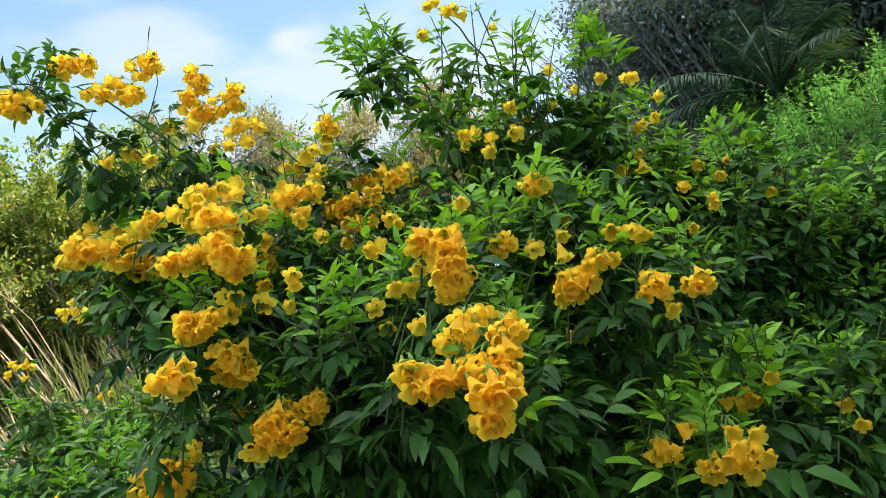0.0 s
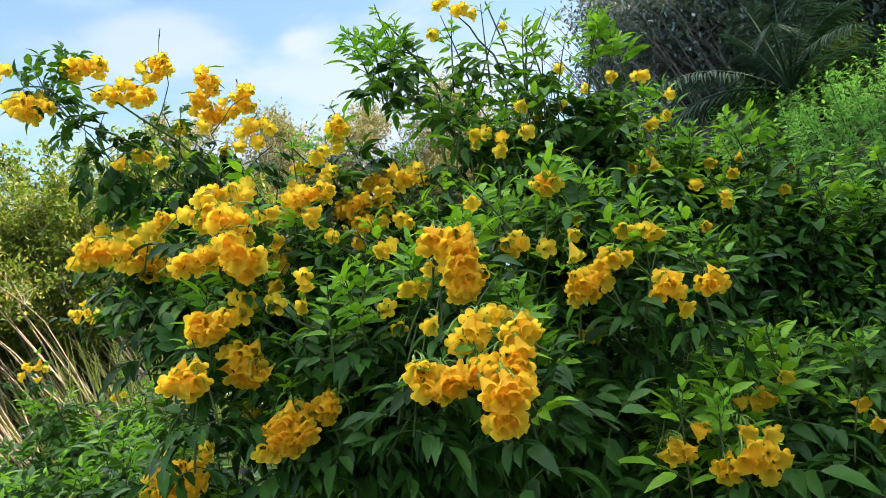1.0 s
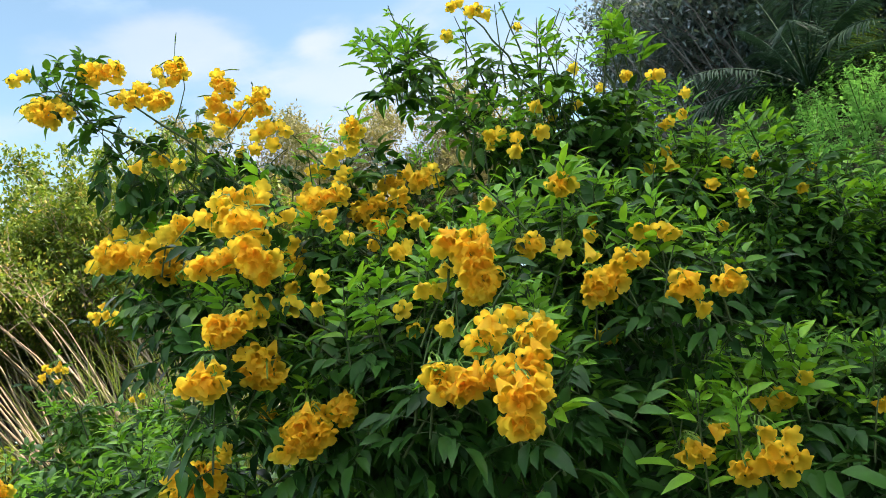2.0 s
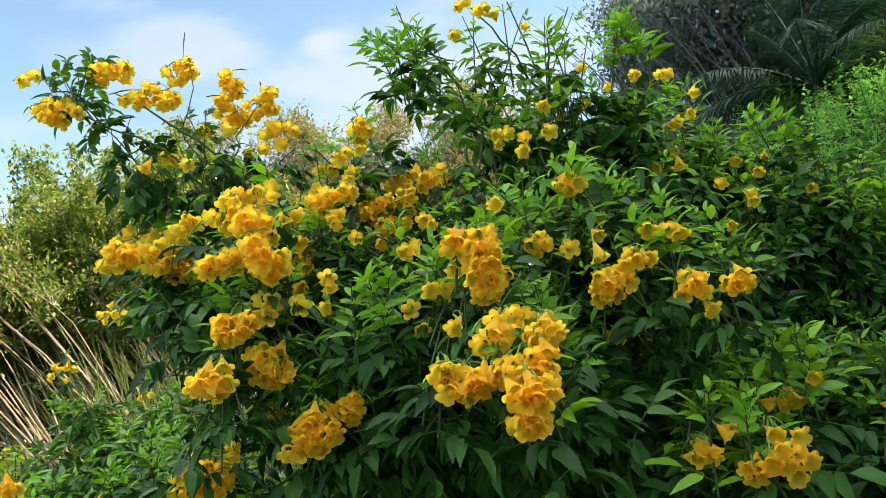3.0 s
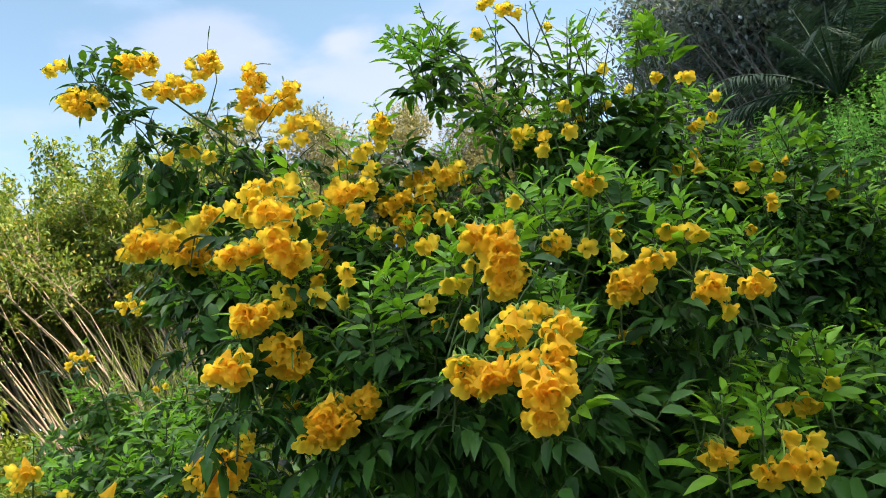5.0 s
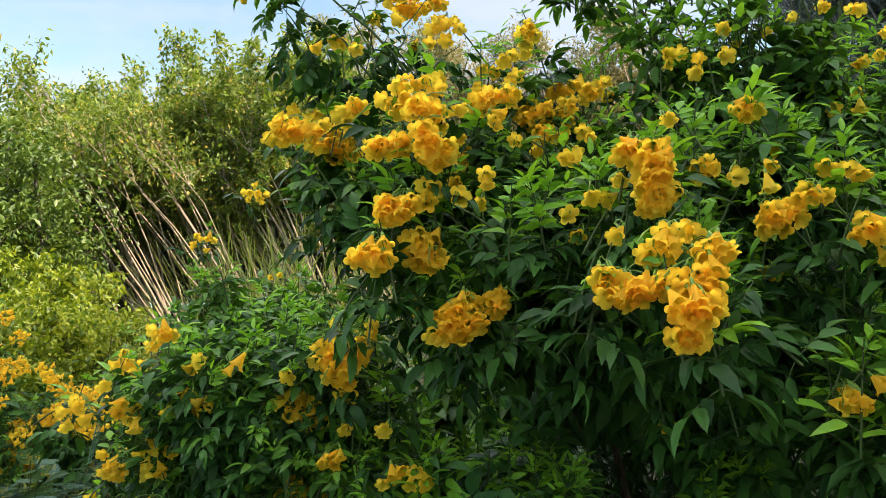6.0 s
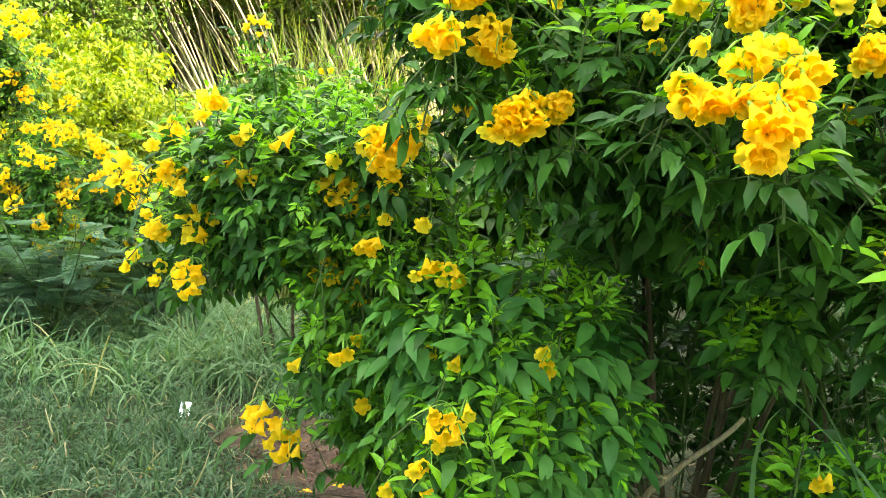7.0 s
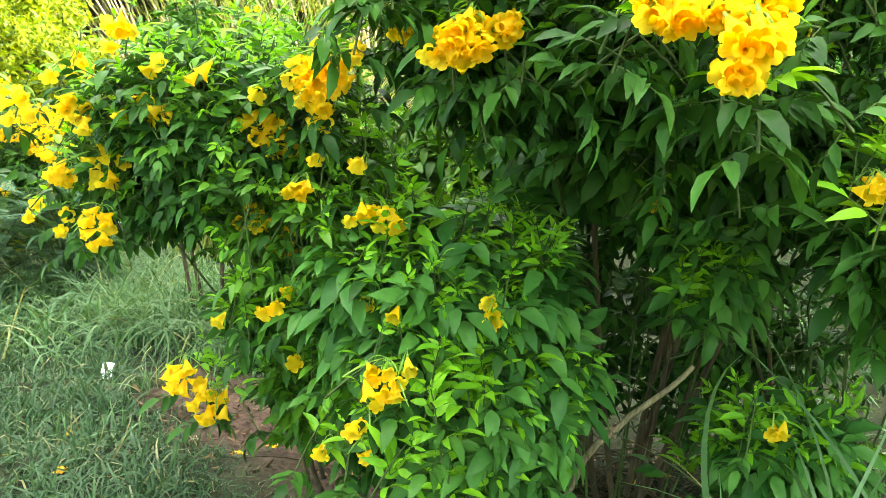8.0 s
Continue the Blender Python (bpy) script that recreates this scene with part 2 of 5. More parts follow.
def bent(a, b, sag=0.0, steps=7, wob=0.0):
    """Points from a to b, bowed by sag in z and wavering by wob."""
    a, b = np.asarray(a, float), np.asarray(b, float)
    t = np.linspace(0, 1, steps)[:, None]
    p = a + (b - a) * t
    p[:, 2] += sag * 4 * (t * (1 - t))[:, 0]
    if wob:
        p[1:-1] += RNG.normal(0, wob, (steps - 2, 3))
    return p


def leaflet(length, width, fold=0.25, droop=0.25, stations=6, saw=0.0):
    """One pointed leaf blade along +y, folded at its midrib and drooping to its tip."""
    t = np.linspace(0, 1, stations)
    w = width * 1.36 * t**0.64 * (1 - t) ** 0.9
    w[0], w[-1] = width * 0.03, width * 0.012
    if saw:
        w[1:-1] *= 1 + saw * np.where(np.arange(stations - 2) % 2, 1, -1)
    y = length * t
    z = -droop * length * t**2
    V = np.stack([np.stack([-w, y, z + fold * w], 1), np.stack([0 * y, y, z], 1), np.stack([w, y, z + fold * w], 1)], 1).reshape(-1, 3)
    F = [[3 * i + c, 3 * i + c + 1, 3 * i + c + 4, 3 * i + c + 3] for i in range(stations - 1) for c in (0, 1)]
    return V, np.array(F)


def turn_z(a):
    c, s = math.cos(a), math.sin(a)
    return np.array([[c, -s, 0], [s, c, 0], [0, 0, 1.0]])


def turn_y(a):
    c, s = math.cos(a), math.sin(a)
    return np.array([[c, 0, s], [0, 1.0, 0], [-s, 0, c]])


def turn_x(a):
    c, s = math.cos(a), math.sin(a)
    return np.array([[1.0, 0, 0], [0, c, -s], [0, s, c]])


def pinnate(seed, pairs=2, length=0.19, blade=0.085, width=0.032, droop=0.3, stations=6, saw=0.0, sag=0.25):
    """A feathered leaf along +y: a thin stalk, pairs of leaflets and one at the end."""
    r = np.random.default_rng(seed)
    out = []
    spine = length - blade * 0.85
    ys = np.linspace(0, spine, 5)
    zs = -sag * ys**2 / length
    v, f = tube(np.stack([0 * ys, ys, zs], 1), np.linspace(0.0016, 0.0009, 5), 3)
    out.append((v, f, 1))
    for k in range(pairs):
        s = spine * (0.42 + 0.5 * k / max(pairs - 0.4, 1))
        for side in (-1, 1):
            v, f = leaflet(blade * r.uniform(0.72, 0.98), width * r.uniform(0.8, 1.05), 0.42, droop * r.uniform(0.6, 1.8), stations, saw)
            m = turn_z(-side * r.uniform(0.75, 1.15)) @ turn_x(-r.uniform(0.0, 0.35)) @ turn_y(side * r.uniform(-0.1, 0.4))
            out.append((v @ m.T + (0, s, -sag * s**2 / length), f, 0))
    v, f = leaflet(blade * 1.12, width * 1.15, 0.38, droop * 1.4, stations, saw)
    out.append((v @ turn_x(-0.2).T + (0, spine, zs[-1]), f, 0))
    return joined(out)


def trumpet(seed, length=0.046, limb=0.022, ruffle=0.0016):
    """A trumpet flower along +y, mouth at +y: calyx, a bell that widens from a thin neck, and five broad, overlapping, ruffled lobes."""
    r = np.random.default_rng(seed)
    sides = 30
    a = np.arange(sides) * 2 * np.pi / sides
    lobe = np.abs(np.cos(2.5 * a)) ** 0.5
    wave = r.normal(0, 1, sides)
    wave = (wave + np.roll(wave, 1)) / 1.4
    squash, lip = r.uniform(0.82, 1.0), 0.05 * np.sin(a + r.uniform(0, 6.28))
    V = []
    for s, q in ((0.0, 0.0023), (0.16, 0.0030), (0.32, 0.0049), (0.5, 0.0078), (0.66, 0.0102), (0.80, 0.0120)):
        V.append(np.stack([np.cos(a) * q, np.full(sides, s * length), np.sin(a) * q * (0.5 + 0.5 * squash)], 1))
    for y, base, more, w in ((0.90, 0.69, 0.03, 0.15), (0.955, 0.71, 0.15, 0.5), (0.985, 0.70, 0.29, 1.0), (0.985, 0.68, 0.39, 1.3)):
        q = limb * (base + more * lobe + 0.02 * w * wave)
        V.append(np.stack([np.cos(a) * q, length * (y + lip * w + 0.06 * (1 - lobe) * w) + w * ruffle * wave, np.sin(a) * q * squash], 1))
    n = len(V)
    V = np.concatenate(V)
    V[:, 2] -= 0.10 * V[:, 1] ** 2 / length
    F = [[i * sides + j, i * sides + (j + 1) % sides, (i + 1) * sides + (j + 1) % sides, (i + 1) * sides + j] for i in range(n - 1) for j in range(sides)]
    c, cf = tube([(0, -0.004, 0), (0, 0.0, 0), (0, 0.006, 0), (0, 0.009, 0)], [0.001, 0.0028, 0.0034, 0.0038], 6)
    return joined([(V, np.array(F), 0), (c, cf, 1)])


def field(x, y):
    """Height of the ground: level by the bush, rising to a hill on one side and gently behind."""
    soft = lambda v: np.log1p(np.exp(np.clip(v * 2.2, -30, 30))) / 2.2  # noqa: E731
    along, side = 0.6 * x + 0.8 * y, x - 0.2 * y
    h = 0.62 * (soft(along - 4.0) - 0.55 * soft(along - 9.0)) / (1 + np.exp(np.clip(-1.6 * (side - 0.7), -30, 30))) + 0.26 * soft(y - 9.0)
    return np.minimum(h, 16 + 0.02 * h) + 0.02 * np.sin(3.1 * x + 1.7 * y) + 0.015 * np.sin(7.3 * y - 2.0 * x)

# ---- ground ----


def bare(x, y):
    """Below 1 where the soil lies bare beside the bush."""
    a, b = x + 1.08, y - 3.08
    u, v = 0.67 * a - 0.74 * b, 0.74 * a + 0.67 * b
    return np.hypot(u / 0.76, v / 0.33) + 0.13 * np.sin(9 * x + 2 * y) + 0.12 * np.sin(13 * y - 5 * x) + 0.06 * np.sin(31 * x + 7) * np.sin(27 * y)


def sheltered(x, y):
    """Below 1 under the bushes, where only litter lies."""
    return np.hypot((x - 0.4) / 1.3, (y - 3.0) / 0.75)


def ground_mat():
    m, n, l, b = node_mat("earth_and_litter")
    co = n.new("ShaderNodeTexCoord")
    tex = {}
    for key, scale in (("fine", 55.0), ("mid", 7.0), ("wide", 0.6)):
        tex[key] = n.new("ShaderNodeTexNoise")
        tex[key].inputs["Scale"].default_value, tex[key].inputs["Detail"].default_value = scale, 8.0
        l.new(co.outputs["Object"], tex[key].inputs["Vector"])
    soil, weed, mix, patch = (n.new("ShaderNodeValToRGB"), n.new("ShaderNodeValToRGB"), n.new("ShaderNodeMixRGB"), n.new("ShaderNodeAttribute"))
    soil.color_ramp.elements[0].color, soil.color_ramp.elements[1].color = (0.022, 0.014, 0.010, 1), (0.100, 0.064, 0.048, 1)
    soil.color_ramp.elements[0].position, soil.color_ramp.elements[1].position = 0.36, 0.62
    weed.color_ramp.elements[0].color, weed.color_ramp.elements[1].color = (0.012, 0.015, 0.008, 1), (0.040, 0.050, 0.024, 1)
    weed.color_ramp.elements[0].position, weed.color_ramp.elements[1].position = 0.35, 0.7
    both = n.new("ShaderNodeMixRGB")
    both.inputs[0].default_value = 0.5
    l.new(tex["fine"].outputs["Fac"], both.inputs[1])
    l.new(tex["mid"].outputs["Fac"], both.inputs[2])
    l.new(both.outputs["Color"], soil.inputs["Fac"])
    l.new(both.outputs["Color"], weed.inputs["Fac"])
    patch.attribute_name = "bare_soil"
    l.new(patch.outputs["Fac"], mix.inputs[0])
    l.new(weed.outputs["Color"], mix.inputs[1])
    l.new(soil.outputs["Color"], mix.inputs[2])
    l.new(mix.outputs["Color"], b.inputs["Base Color"])
    b.inputs["Roughness"].default_value = 0.95
    b.inputs["Specular IOR Level"].default_value = 0.1
    bp = n.new("ShaderNodeBump")
    bp.inputs["Strength"].default_value, bp.inputs["Distance"].default_value = 0.9, 0.02
    l.new(both.outputs["Color"], bp.inputs["Height"])
    l.new(bp.outputs["Normal"], b.inputs["Normal"])
    return m


def build_ground():
    k = np.linspace(-1, 1, 321)
    gx = -0.5 + np.sinh(k * 6.2) / np.sinh(6.2) * 900
    gy = 3.0 + np.sinh(k * 6.2) / np.sinh(6.2) * 900
    X, Y = np.meshgrid(gx, gy, indexing="ij")
    Z = field(X, Y)
    close = np.exp(-((X + 0.5) ** 2 + (Y - 3) ** 2) / 30)
    Z = Z + close * 0.012 * (np.sin(31 * X + 9 * Y) + np.sin(23 * Y - 17 * X) + np.sin(53 * X) * np.sin(47 * Y))
    V = np.stack([X, Y, Z], -1).reshape(-1, 3)
    i, j = np.meshgrid(np.arange(320), np.arange(320), indexing="ij")
    F = np.stack([i * 321 + j, (i + 1) * 321 + j, (i + 1) * 321 + j + 1, i * 321 + j + 1], -1).reshape(-1, 4)
    me = mesh_of("ground", V, F, [ground_mat()])
    me.attributes.new("bare_soil", "FLOAT", "POINT").data.foreach_set("value", np.clip((1.15 - bare(V[:, 0], V[:, 1])) / 0.35, 0, 1).astype(np.float32))
    return tagged(new("ground", me), "uneven ground of bare brown soil, turf and weeds rising to a hill", "ground", kind="structure")


build_ground()

# ---- the trumpet bushes ----
KINDS = {
    "mature": ([pinnate(s, 2 + s % 2, 0.138, 0.062, 0.0265, 0.35, 7, 0.07) for s in range(4)], LEAF),
    "fresh": ([pinnate(10 + s, 1 + s % 2, 0.118, 0.068, 0.0245, 0.25, 7, 0.06, 0.1) for s in range(3)], FRESH),
    "hanging": ([pinnate(20 + s, 2, 0.165, 0.084, 0.037, 0.3, 7, 0.06, 0.3) for s in range(3)], LEAF),
}
KINDS["bright"] = (KINDS["hanging"][0], LIFTEDLEAF)
KINDS["mid"] = (KINDS["mature"][0], MIDLEAF)
LEAF_MESH = {(k, i): mesh_of("leaf", *kind[0][i][:2], [kind[1], TWIG], kind[0][i][2]) for k, kind in KINDS.items() for i in range(len(kind[0]))}
FLOWER_MESH = []
for s in range(7):
    v, f, w = trumpet(s, RNG.uniform(0.040, 0.048), RNG.uniform(0.0185, 0.0215), RNG.uniform(0.0008, 0.0016))
    FLOWER_MESH.append(mesh_of("flower", v, f, [PETAL, CALYX], w))
B = {}


def unit(v):
    v = np.asarray(v, float)
    return v / (np.linalg.norm(v) + 1e-9)


def start_bush(name, label, base, group=""):
    B.clear()
    B.update(ob=thing(name, label, "bush", group, at=base), base=np.array(base, float), leaves=[], twigs=[], heads=[])


def stem(*points, thick=0.016, thin=0.005, mat=None):
    """One woody stem of the bush through the given points."""
    P = np.array(points, float)
    t = np.linspace(0, len(P) - 1, 4 * (len(P) - 1) + 1)
    Q = np.stack([np.interp(t, np.arange(len(P)), P[:, c]) for c in range(3)], 1)
    for _ in range(2):
        Q[1:-1] = (Q[:-2] + 2 * Q[1:-1] + Q[2:]) / 4
    Q[1:-1] += RNG.normal(0, 0.006, Q[1:-1].shape)
    v, f = tube(Q - B["base"], np.linspace(thick, thin, len(Q)), 8)
    bark = np.repeat(np.linspace(thick, thin, len(Q))[:-1] < 0.006, 8).astype(int)
    part("stem", mesh_of("stem", v, f, [mat or BARK, TWIG], bark), B["ob"])


def shoot(tip, d, length=0.22, pairs=4, fresh=0.3, droop=0.3, size=1.0, old="mature", open_to=1.0):
    """A twig with pairs of leaves set crosswise, the youngest and palest at its tip."""
    tip, d = np.asarray(tip, float), unit(d)
    start = tip - d * length
    start[2] -= 0.03 * length / 0.2
    here = len(B["twigs"])
    B["twigs"].append((*tube(bent(start, tip, 0.01, 4) - B["base"], [0.0026, 0.0022, 0.0017, 0.001], 4), 0))
    u = unit(np.cross(d, (0.3, 0.5, 0.8)))
    v = np.cross(d, u)
    phi = RNG.uniform(0, 6.28)
    for k in range(pairs + 1):
        s = k / pairs
        p = start + d * length * (0.08 + 0.92 * s)
        young = s > 1 - fresh
        for side in (0, 1):
            a = phi + k * 1.57 + side * 3.14 + RNG.normal(0, 0.3)
            lean = radians(78 - 46 * s) * (open_to if young else 1.0) + RNG.normal(0, 0.15)
            ld = (math.cos(a) * u + math.sin(a) * v) * math.sin(lean) + d * math.cos(lean)
            ld[2] -= droop * (1 - 0.7 * s) * (0.3 if young else 1.0)
            kind = "fresh" if young else "mid" if old == "mature" and s > 0.4 and fresh > 0.02 and RNG.uniform() < 0.5 else old
            big = size * (1.1 - 0.45 * s if young else 1.05 - 0.1 * s) * RNG.uniform(0.8, 1.12)
            if s == 1:
                big *= 0.75
            up = d * 0.7 + np.array((0, -0.25, 0.7)) + RNG.normal(0, 0.25, 3)
            M = frames_to(ld[None], up[None])[0] * big
            B["leaves"].append((kind, int(RNG.integers(len(KINDS[kind][0]))), M, p, here))


def lobe(c, r, n, fresh=0.3, up=0.7, droop=0.3, size=1.0, old="mature", front=0.5, fill=0.55, length=0.2, pairs=4):
    """Shoots over the side and top of a rounded mass of foliage."""
    c, r = np.array(c, float), np.array(r, float)
    for _ in range(int(n * 1.6)):
        d = unit(RNG.normal(0, 1, 3) + np.array((0, -front, 0.25)))
        tip = c + r * d * RNG.uniform(fill, 1.05)
        shoot(tip, d * 0.8 + np.array((0, 0, up)) + RNG.normal(0, 0.25, 3), length * RNG.uniform(0.7, 1.3), pairs, fresh * RNG.uniform(0.4, 1.5), droop, size, old, 0.78)


def bloom(x, y, z, rx, rz, n, back=True):
    """A cluster of n trumpet flowers on thin stalks, mouths turned out and down; rx and rz: how far the mouths spread."""
    c = np.array((x, y, z))
    r = np.array((rx, 0.3 * (rx + rz), rz))
    root = c + np.array((RNG.normal(0, 0.01), 0.035, 0.9 * rz + 0.022))
    B["heads"].append((c, unit((-0.4 * x, -1.0, -0.3 * (z - 1.2))), max(rx, rz) + 0.012))
    spots, stalks, made = [], [], []
    for _ in range(n + n // 3):
        best = None
        for _ in range(14):
            d = RNG.normal(0, 1, 3)
            d[1] = -abs(d[1])
            d = unit(d) * RNG.uniform(0.2, 1.1) ** 0.5
            q = c + d * r
            far = min([np.linalg.norm(q - s) for s in spots], default=1)
            if best is None or far > best[0]:
                best = (far, q, d)
        _, q, d = best
        spots.append(q)
        face = unit(unit(q - root) * 0.45 + np.array((0, -0.40, -0.14)) + RNG.normal(0, 0.30, 3))
        face[1] = min(face[1], -0.3)
        face = unit(face)
        big = RNG.uniform(0.82, 1.1)
        foot = q - face * 0.042 * big
        stalks.append((*tube(bent(root, foot, 0.008, 4), [0.0011] * 4, 3), 0))
        made.append((foot, face, big))
    for _ in range(2 + n // 3):
        bud = c + RNG.normal(0, 1, 3) * r * 0.8 + (0, 0.0, 0.6 * rz)
        stalks.append((*tube(bent(root, bud, 0.006, 4), [0.001, 0.001, 0.0022, 0.0012], 4), 0))
    v, f, w = joined(stalks)
    cluster = part("inflorescence", mesh_of("inflorescence", v - B["base"], f, [CALYX], w), B["ob"])
    for foot, face, big in made:
        ob = part("flower", FLOWER_MESH[int(RNG.integers(len(FLOWER_MESH)))], cluster)
        M = frames_to(face[None], RNG.normal(0, 1, (1, 3)))[0] * big
        ob.matrix_local = Matrix(np.block([[M, (foot - B["base"])[:, None]], [np.zeros((1, 3)), np.ones((1, 1))]]).tolist())
    if back and z < 2.05:
        shoot(root + np.array((RNG.normal(0, 0.02), 0.03, 0.05)), (RNG.normal(0, 0.4), 0.0, 0.9), 0.14, 2, 0.6, 0.4, 0.82)
        if RNG.uniform() < 0.55:
            shoot(root + np.array((RNG.normal(0, 0.03), 0.09, -0.02)), (RNG.normal(0, 0.8), 0.1, 0.5), 0.14, 2, 0.0, 0.5, 0.72)


def fresh_tip(x, y, z, k):
    """An upright leading shoot of pale young leaves."""
    shoot((x, y, z), (RNG.normal(0, 0.25), -0.15, 1), 0.15 * k, 4, 0.85, 0.02, 0.86 * k, open_to=0.66)


def finish_bush(single=300):
    """Joins what is too far back or too much to tell apart; the foremost leaves stay single."""
    P = np.array([o[3] + o[2][:, 1] * 0.06 for o in B["leaves"]])
    keep = np.ones(len(P), bool)
    for c, way, r in B["heads"]:
        # the flower heads grow out past the leaves, to the light
        off = P - c
        t = off @ way
        keep &= ~((t > 0.01) & (t < 0.22) & (np.linalg.norm(off - t[:, None] * way, axis=1) < r + 0.025))
    order = sorted([o for o, k in zip(B["leaves"], keep) if k], key=lambda o: o[3][1])
    ids = np.array([o[4] for o in B["leaves"]])
    total, left = np.bincount(ids, minlength=len(B["twigs"])), np.bincount(ids[keep], minlength=len(B["twigs"]))
    B["twigs"] = [w for w, n, k in zip(B["twigs"], total, left) if k >= 0.6 * n]
    for kind, i, M, p, _ in order[:single]:
        ob = part("leaf", LEAF_MESH[kind, i], B["ob"])
        ob.matrix_local = Matrix(np.block([[M, (p - B["base"])[:, None]], [np.zeros((1, 3)), np.ones((1, 1))]]).tolist())
    slots, pieces = [LEAF, FRESH, TWIG, MIDLEAF, LIFTEDLEAF], []
    for (kind, i) in LEAF_MESH:
        some = [(M, p) for k, j, M, p, _ in order[single:] if (k, j) == (kind, i)]
        if some:
            v0, f0, w0 = KINDS[kind][0][i]
            v, f = scatter(v0, f0, np.array([s[0] for s in some]), np.array([s[1] for s in some]) - B["base"])
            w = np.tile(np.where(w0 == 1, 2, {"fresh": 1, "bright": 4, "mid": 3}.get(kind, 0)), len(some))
            pieces.append((v, f, w))
    if pieces:
        v, f, w = joined(pieces)
        part("foliage", mesh_of("foliage", v, f, slots, w), B["ob"], kind="stuff")
    v, f, w = joined(B["twigs"])
    part("brushwood", mesh_of("brushwood", v, f, [TWIG], w), B["ob"], kind="stuff")


start_bush("trumpet_bush", "tall leafy bush with hanging clusters of yellow trumpet flowers", (0.25, 2.75, 0.02))
for k in range(11):
    a = k * 2.4
    foot = (0.2 + 0.16 * math.cos(a), 2.75 + 0.12 * math.sin(a), 0.0)
    stem(foot, (0.15 + 0.3 * math.cos(a), 2.66 + 0.18 * math.sin(a), 0.7), (0.1 + 0.7 * math.cos(a), 2.2 + 0.35 * math.sin(a), 1.45), (0.15 + 0.6 * math.cos(a), 2.15 + 0.2 * math.sin(a), 1.6), thick=RNG.uniform(0.003, 0.008))
stem((0.15, 2.7, 0.05), (-0.1, 2.45, 0.9), (-0.35, 2.1, 1.6), (-0.48, 1.95, 2.0), (-0.75, 1.9, 2.22), thick=0.012, thin=0.0016)
stem((0.2, 2.7, 0.05), (0.0, 2.4, 1.0), (-0.1, 2.3, 1.8), (-0.35, 2.2, 2.15), thick=0.010, thin=0.002)
stem((0.25, 2.75, 0.05), (0.3, 2.4, 1.1), (0.3, 2.2, 1.8), (0.12, 2.12, 2.2), (0.03, 2.1, 2.36), thick=0.010, thin=0.002)
stem((0.25, 2.75, 0.05), (0.4, 2.5, 1.1), (0.45, 2.25, 1.8), (0.34, 2.2, 2.42), thick=0.010, thin=0.002)
stem((0.3, 2.75, 0.05), (0.6, 2.6, 1.1), (0.72, 2.4, 1.9), (0.75, 2.33, 2.36), thick=0.010, thin=0.002)
for _ in range(110):
    p = np.array((RNG.normal(0.35, 0.3), RNG.normal(2.72, 0.16), RNG.uniform(0.05, 1.0)))
    q = p + np.array((RNG.normal(0, 0.14), RNG.normal(0, 0.1), RNG.normal(0.12, 0.16)))
    B["twigs"].append((*tube(bent(p, q, 0.02, 5, 0.006) - B["base"], np.linspace(RNG.uniform(0.002, 0.0045), 0.001, 5), 4), 0))
# upper masses
lobe((0.44, 2.28, 1.98), (0.34, 0.26, 0.22), 36, 0.3, size=0.82)
lobe((0.76, 2.48, 1.86), (0.34, 0.26, 0.22), 38, 0.35, size=0.82)
lobe((0.38, 1.98, 1.62), (0.26, 0.26, 0.22), 34, 0.25, size=0.82)
lobe((-0.10, 1.98, 1.60), (0.36, 0.26, 0.2), 46, 0.25, size=0.82)
lobe((-0.48, 1.92, 1.66), (0.28, 0.24, 0.13), 28, 0.25, size=0.82)
lobe((-0.18, 1.95, 1.38), (0.38, 0.3, 0.16), 50, 0.1, size=0.88)
lobe((0.12, 1.78, 1.38), (0.18, 0.24, 0.16), 16, 0.2)
lobe((0.40, 2.2, 1.28), (0.28, 0.26, 0.18), 15, 0.05, up=0.2, droop=0.6)
lobe((0.92, 2.45, 1.50), (0.36, 0.26, 0.24), 42, 0.2, size=0.85)
# brighter leaf colour makes up for missing light on these shaded hanging leaves
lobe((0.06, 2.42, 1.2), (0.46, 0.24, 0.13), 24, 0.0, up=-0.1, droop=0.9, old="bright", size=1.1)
lobe((0.60, 2.3, 1.22), (0.36, 0.28, 0.16), 13, 0.0, up=0.0, droop=0.8)
# lifted leaf colour stands in for light on the low back mass
lobe((-0.42, 2.62, 0.98), (0.34, 0.22, 0.28), 58, 0.05, up=0.3, droop=0.5, old="mid")
lobe((0.2, 3.1, 0.6), (0.9, 0.3, 0.5), 60, 0.0, up=0.3, droop=0.5)
lobe((0.3, 2.75, 1.2), (0.8, 0.4, 0.35), 50, 0.0, up=0.3, droop=0.5)
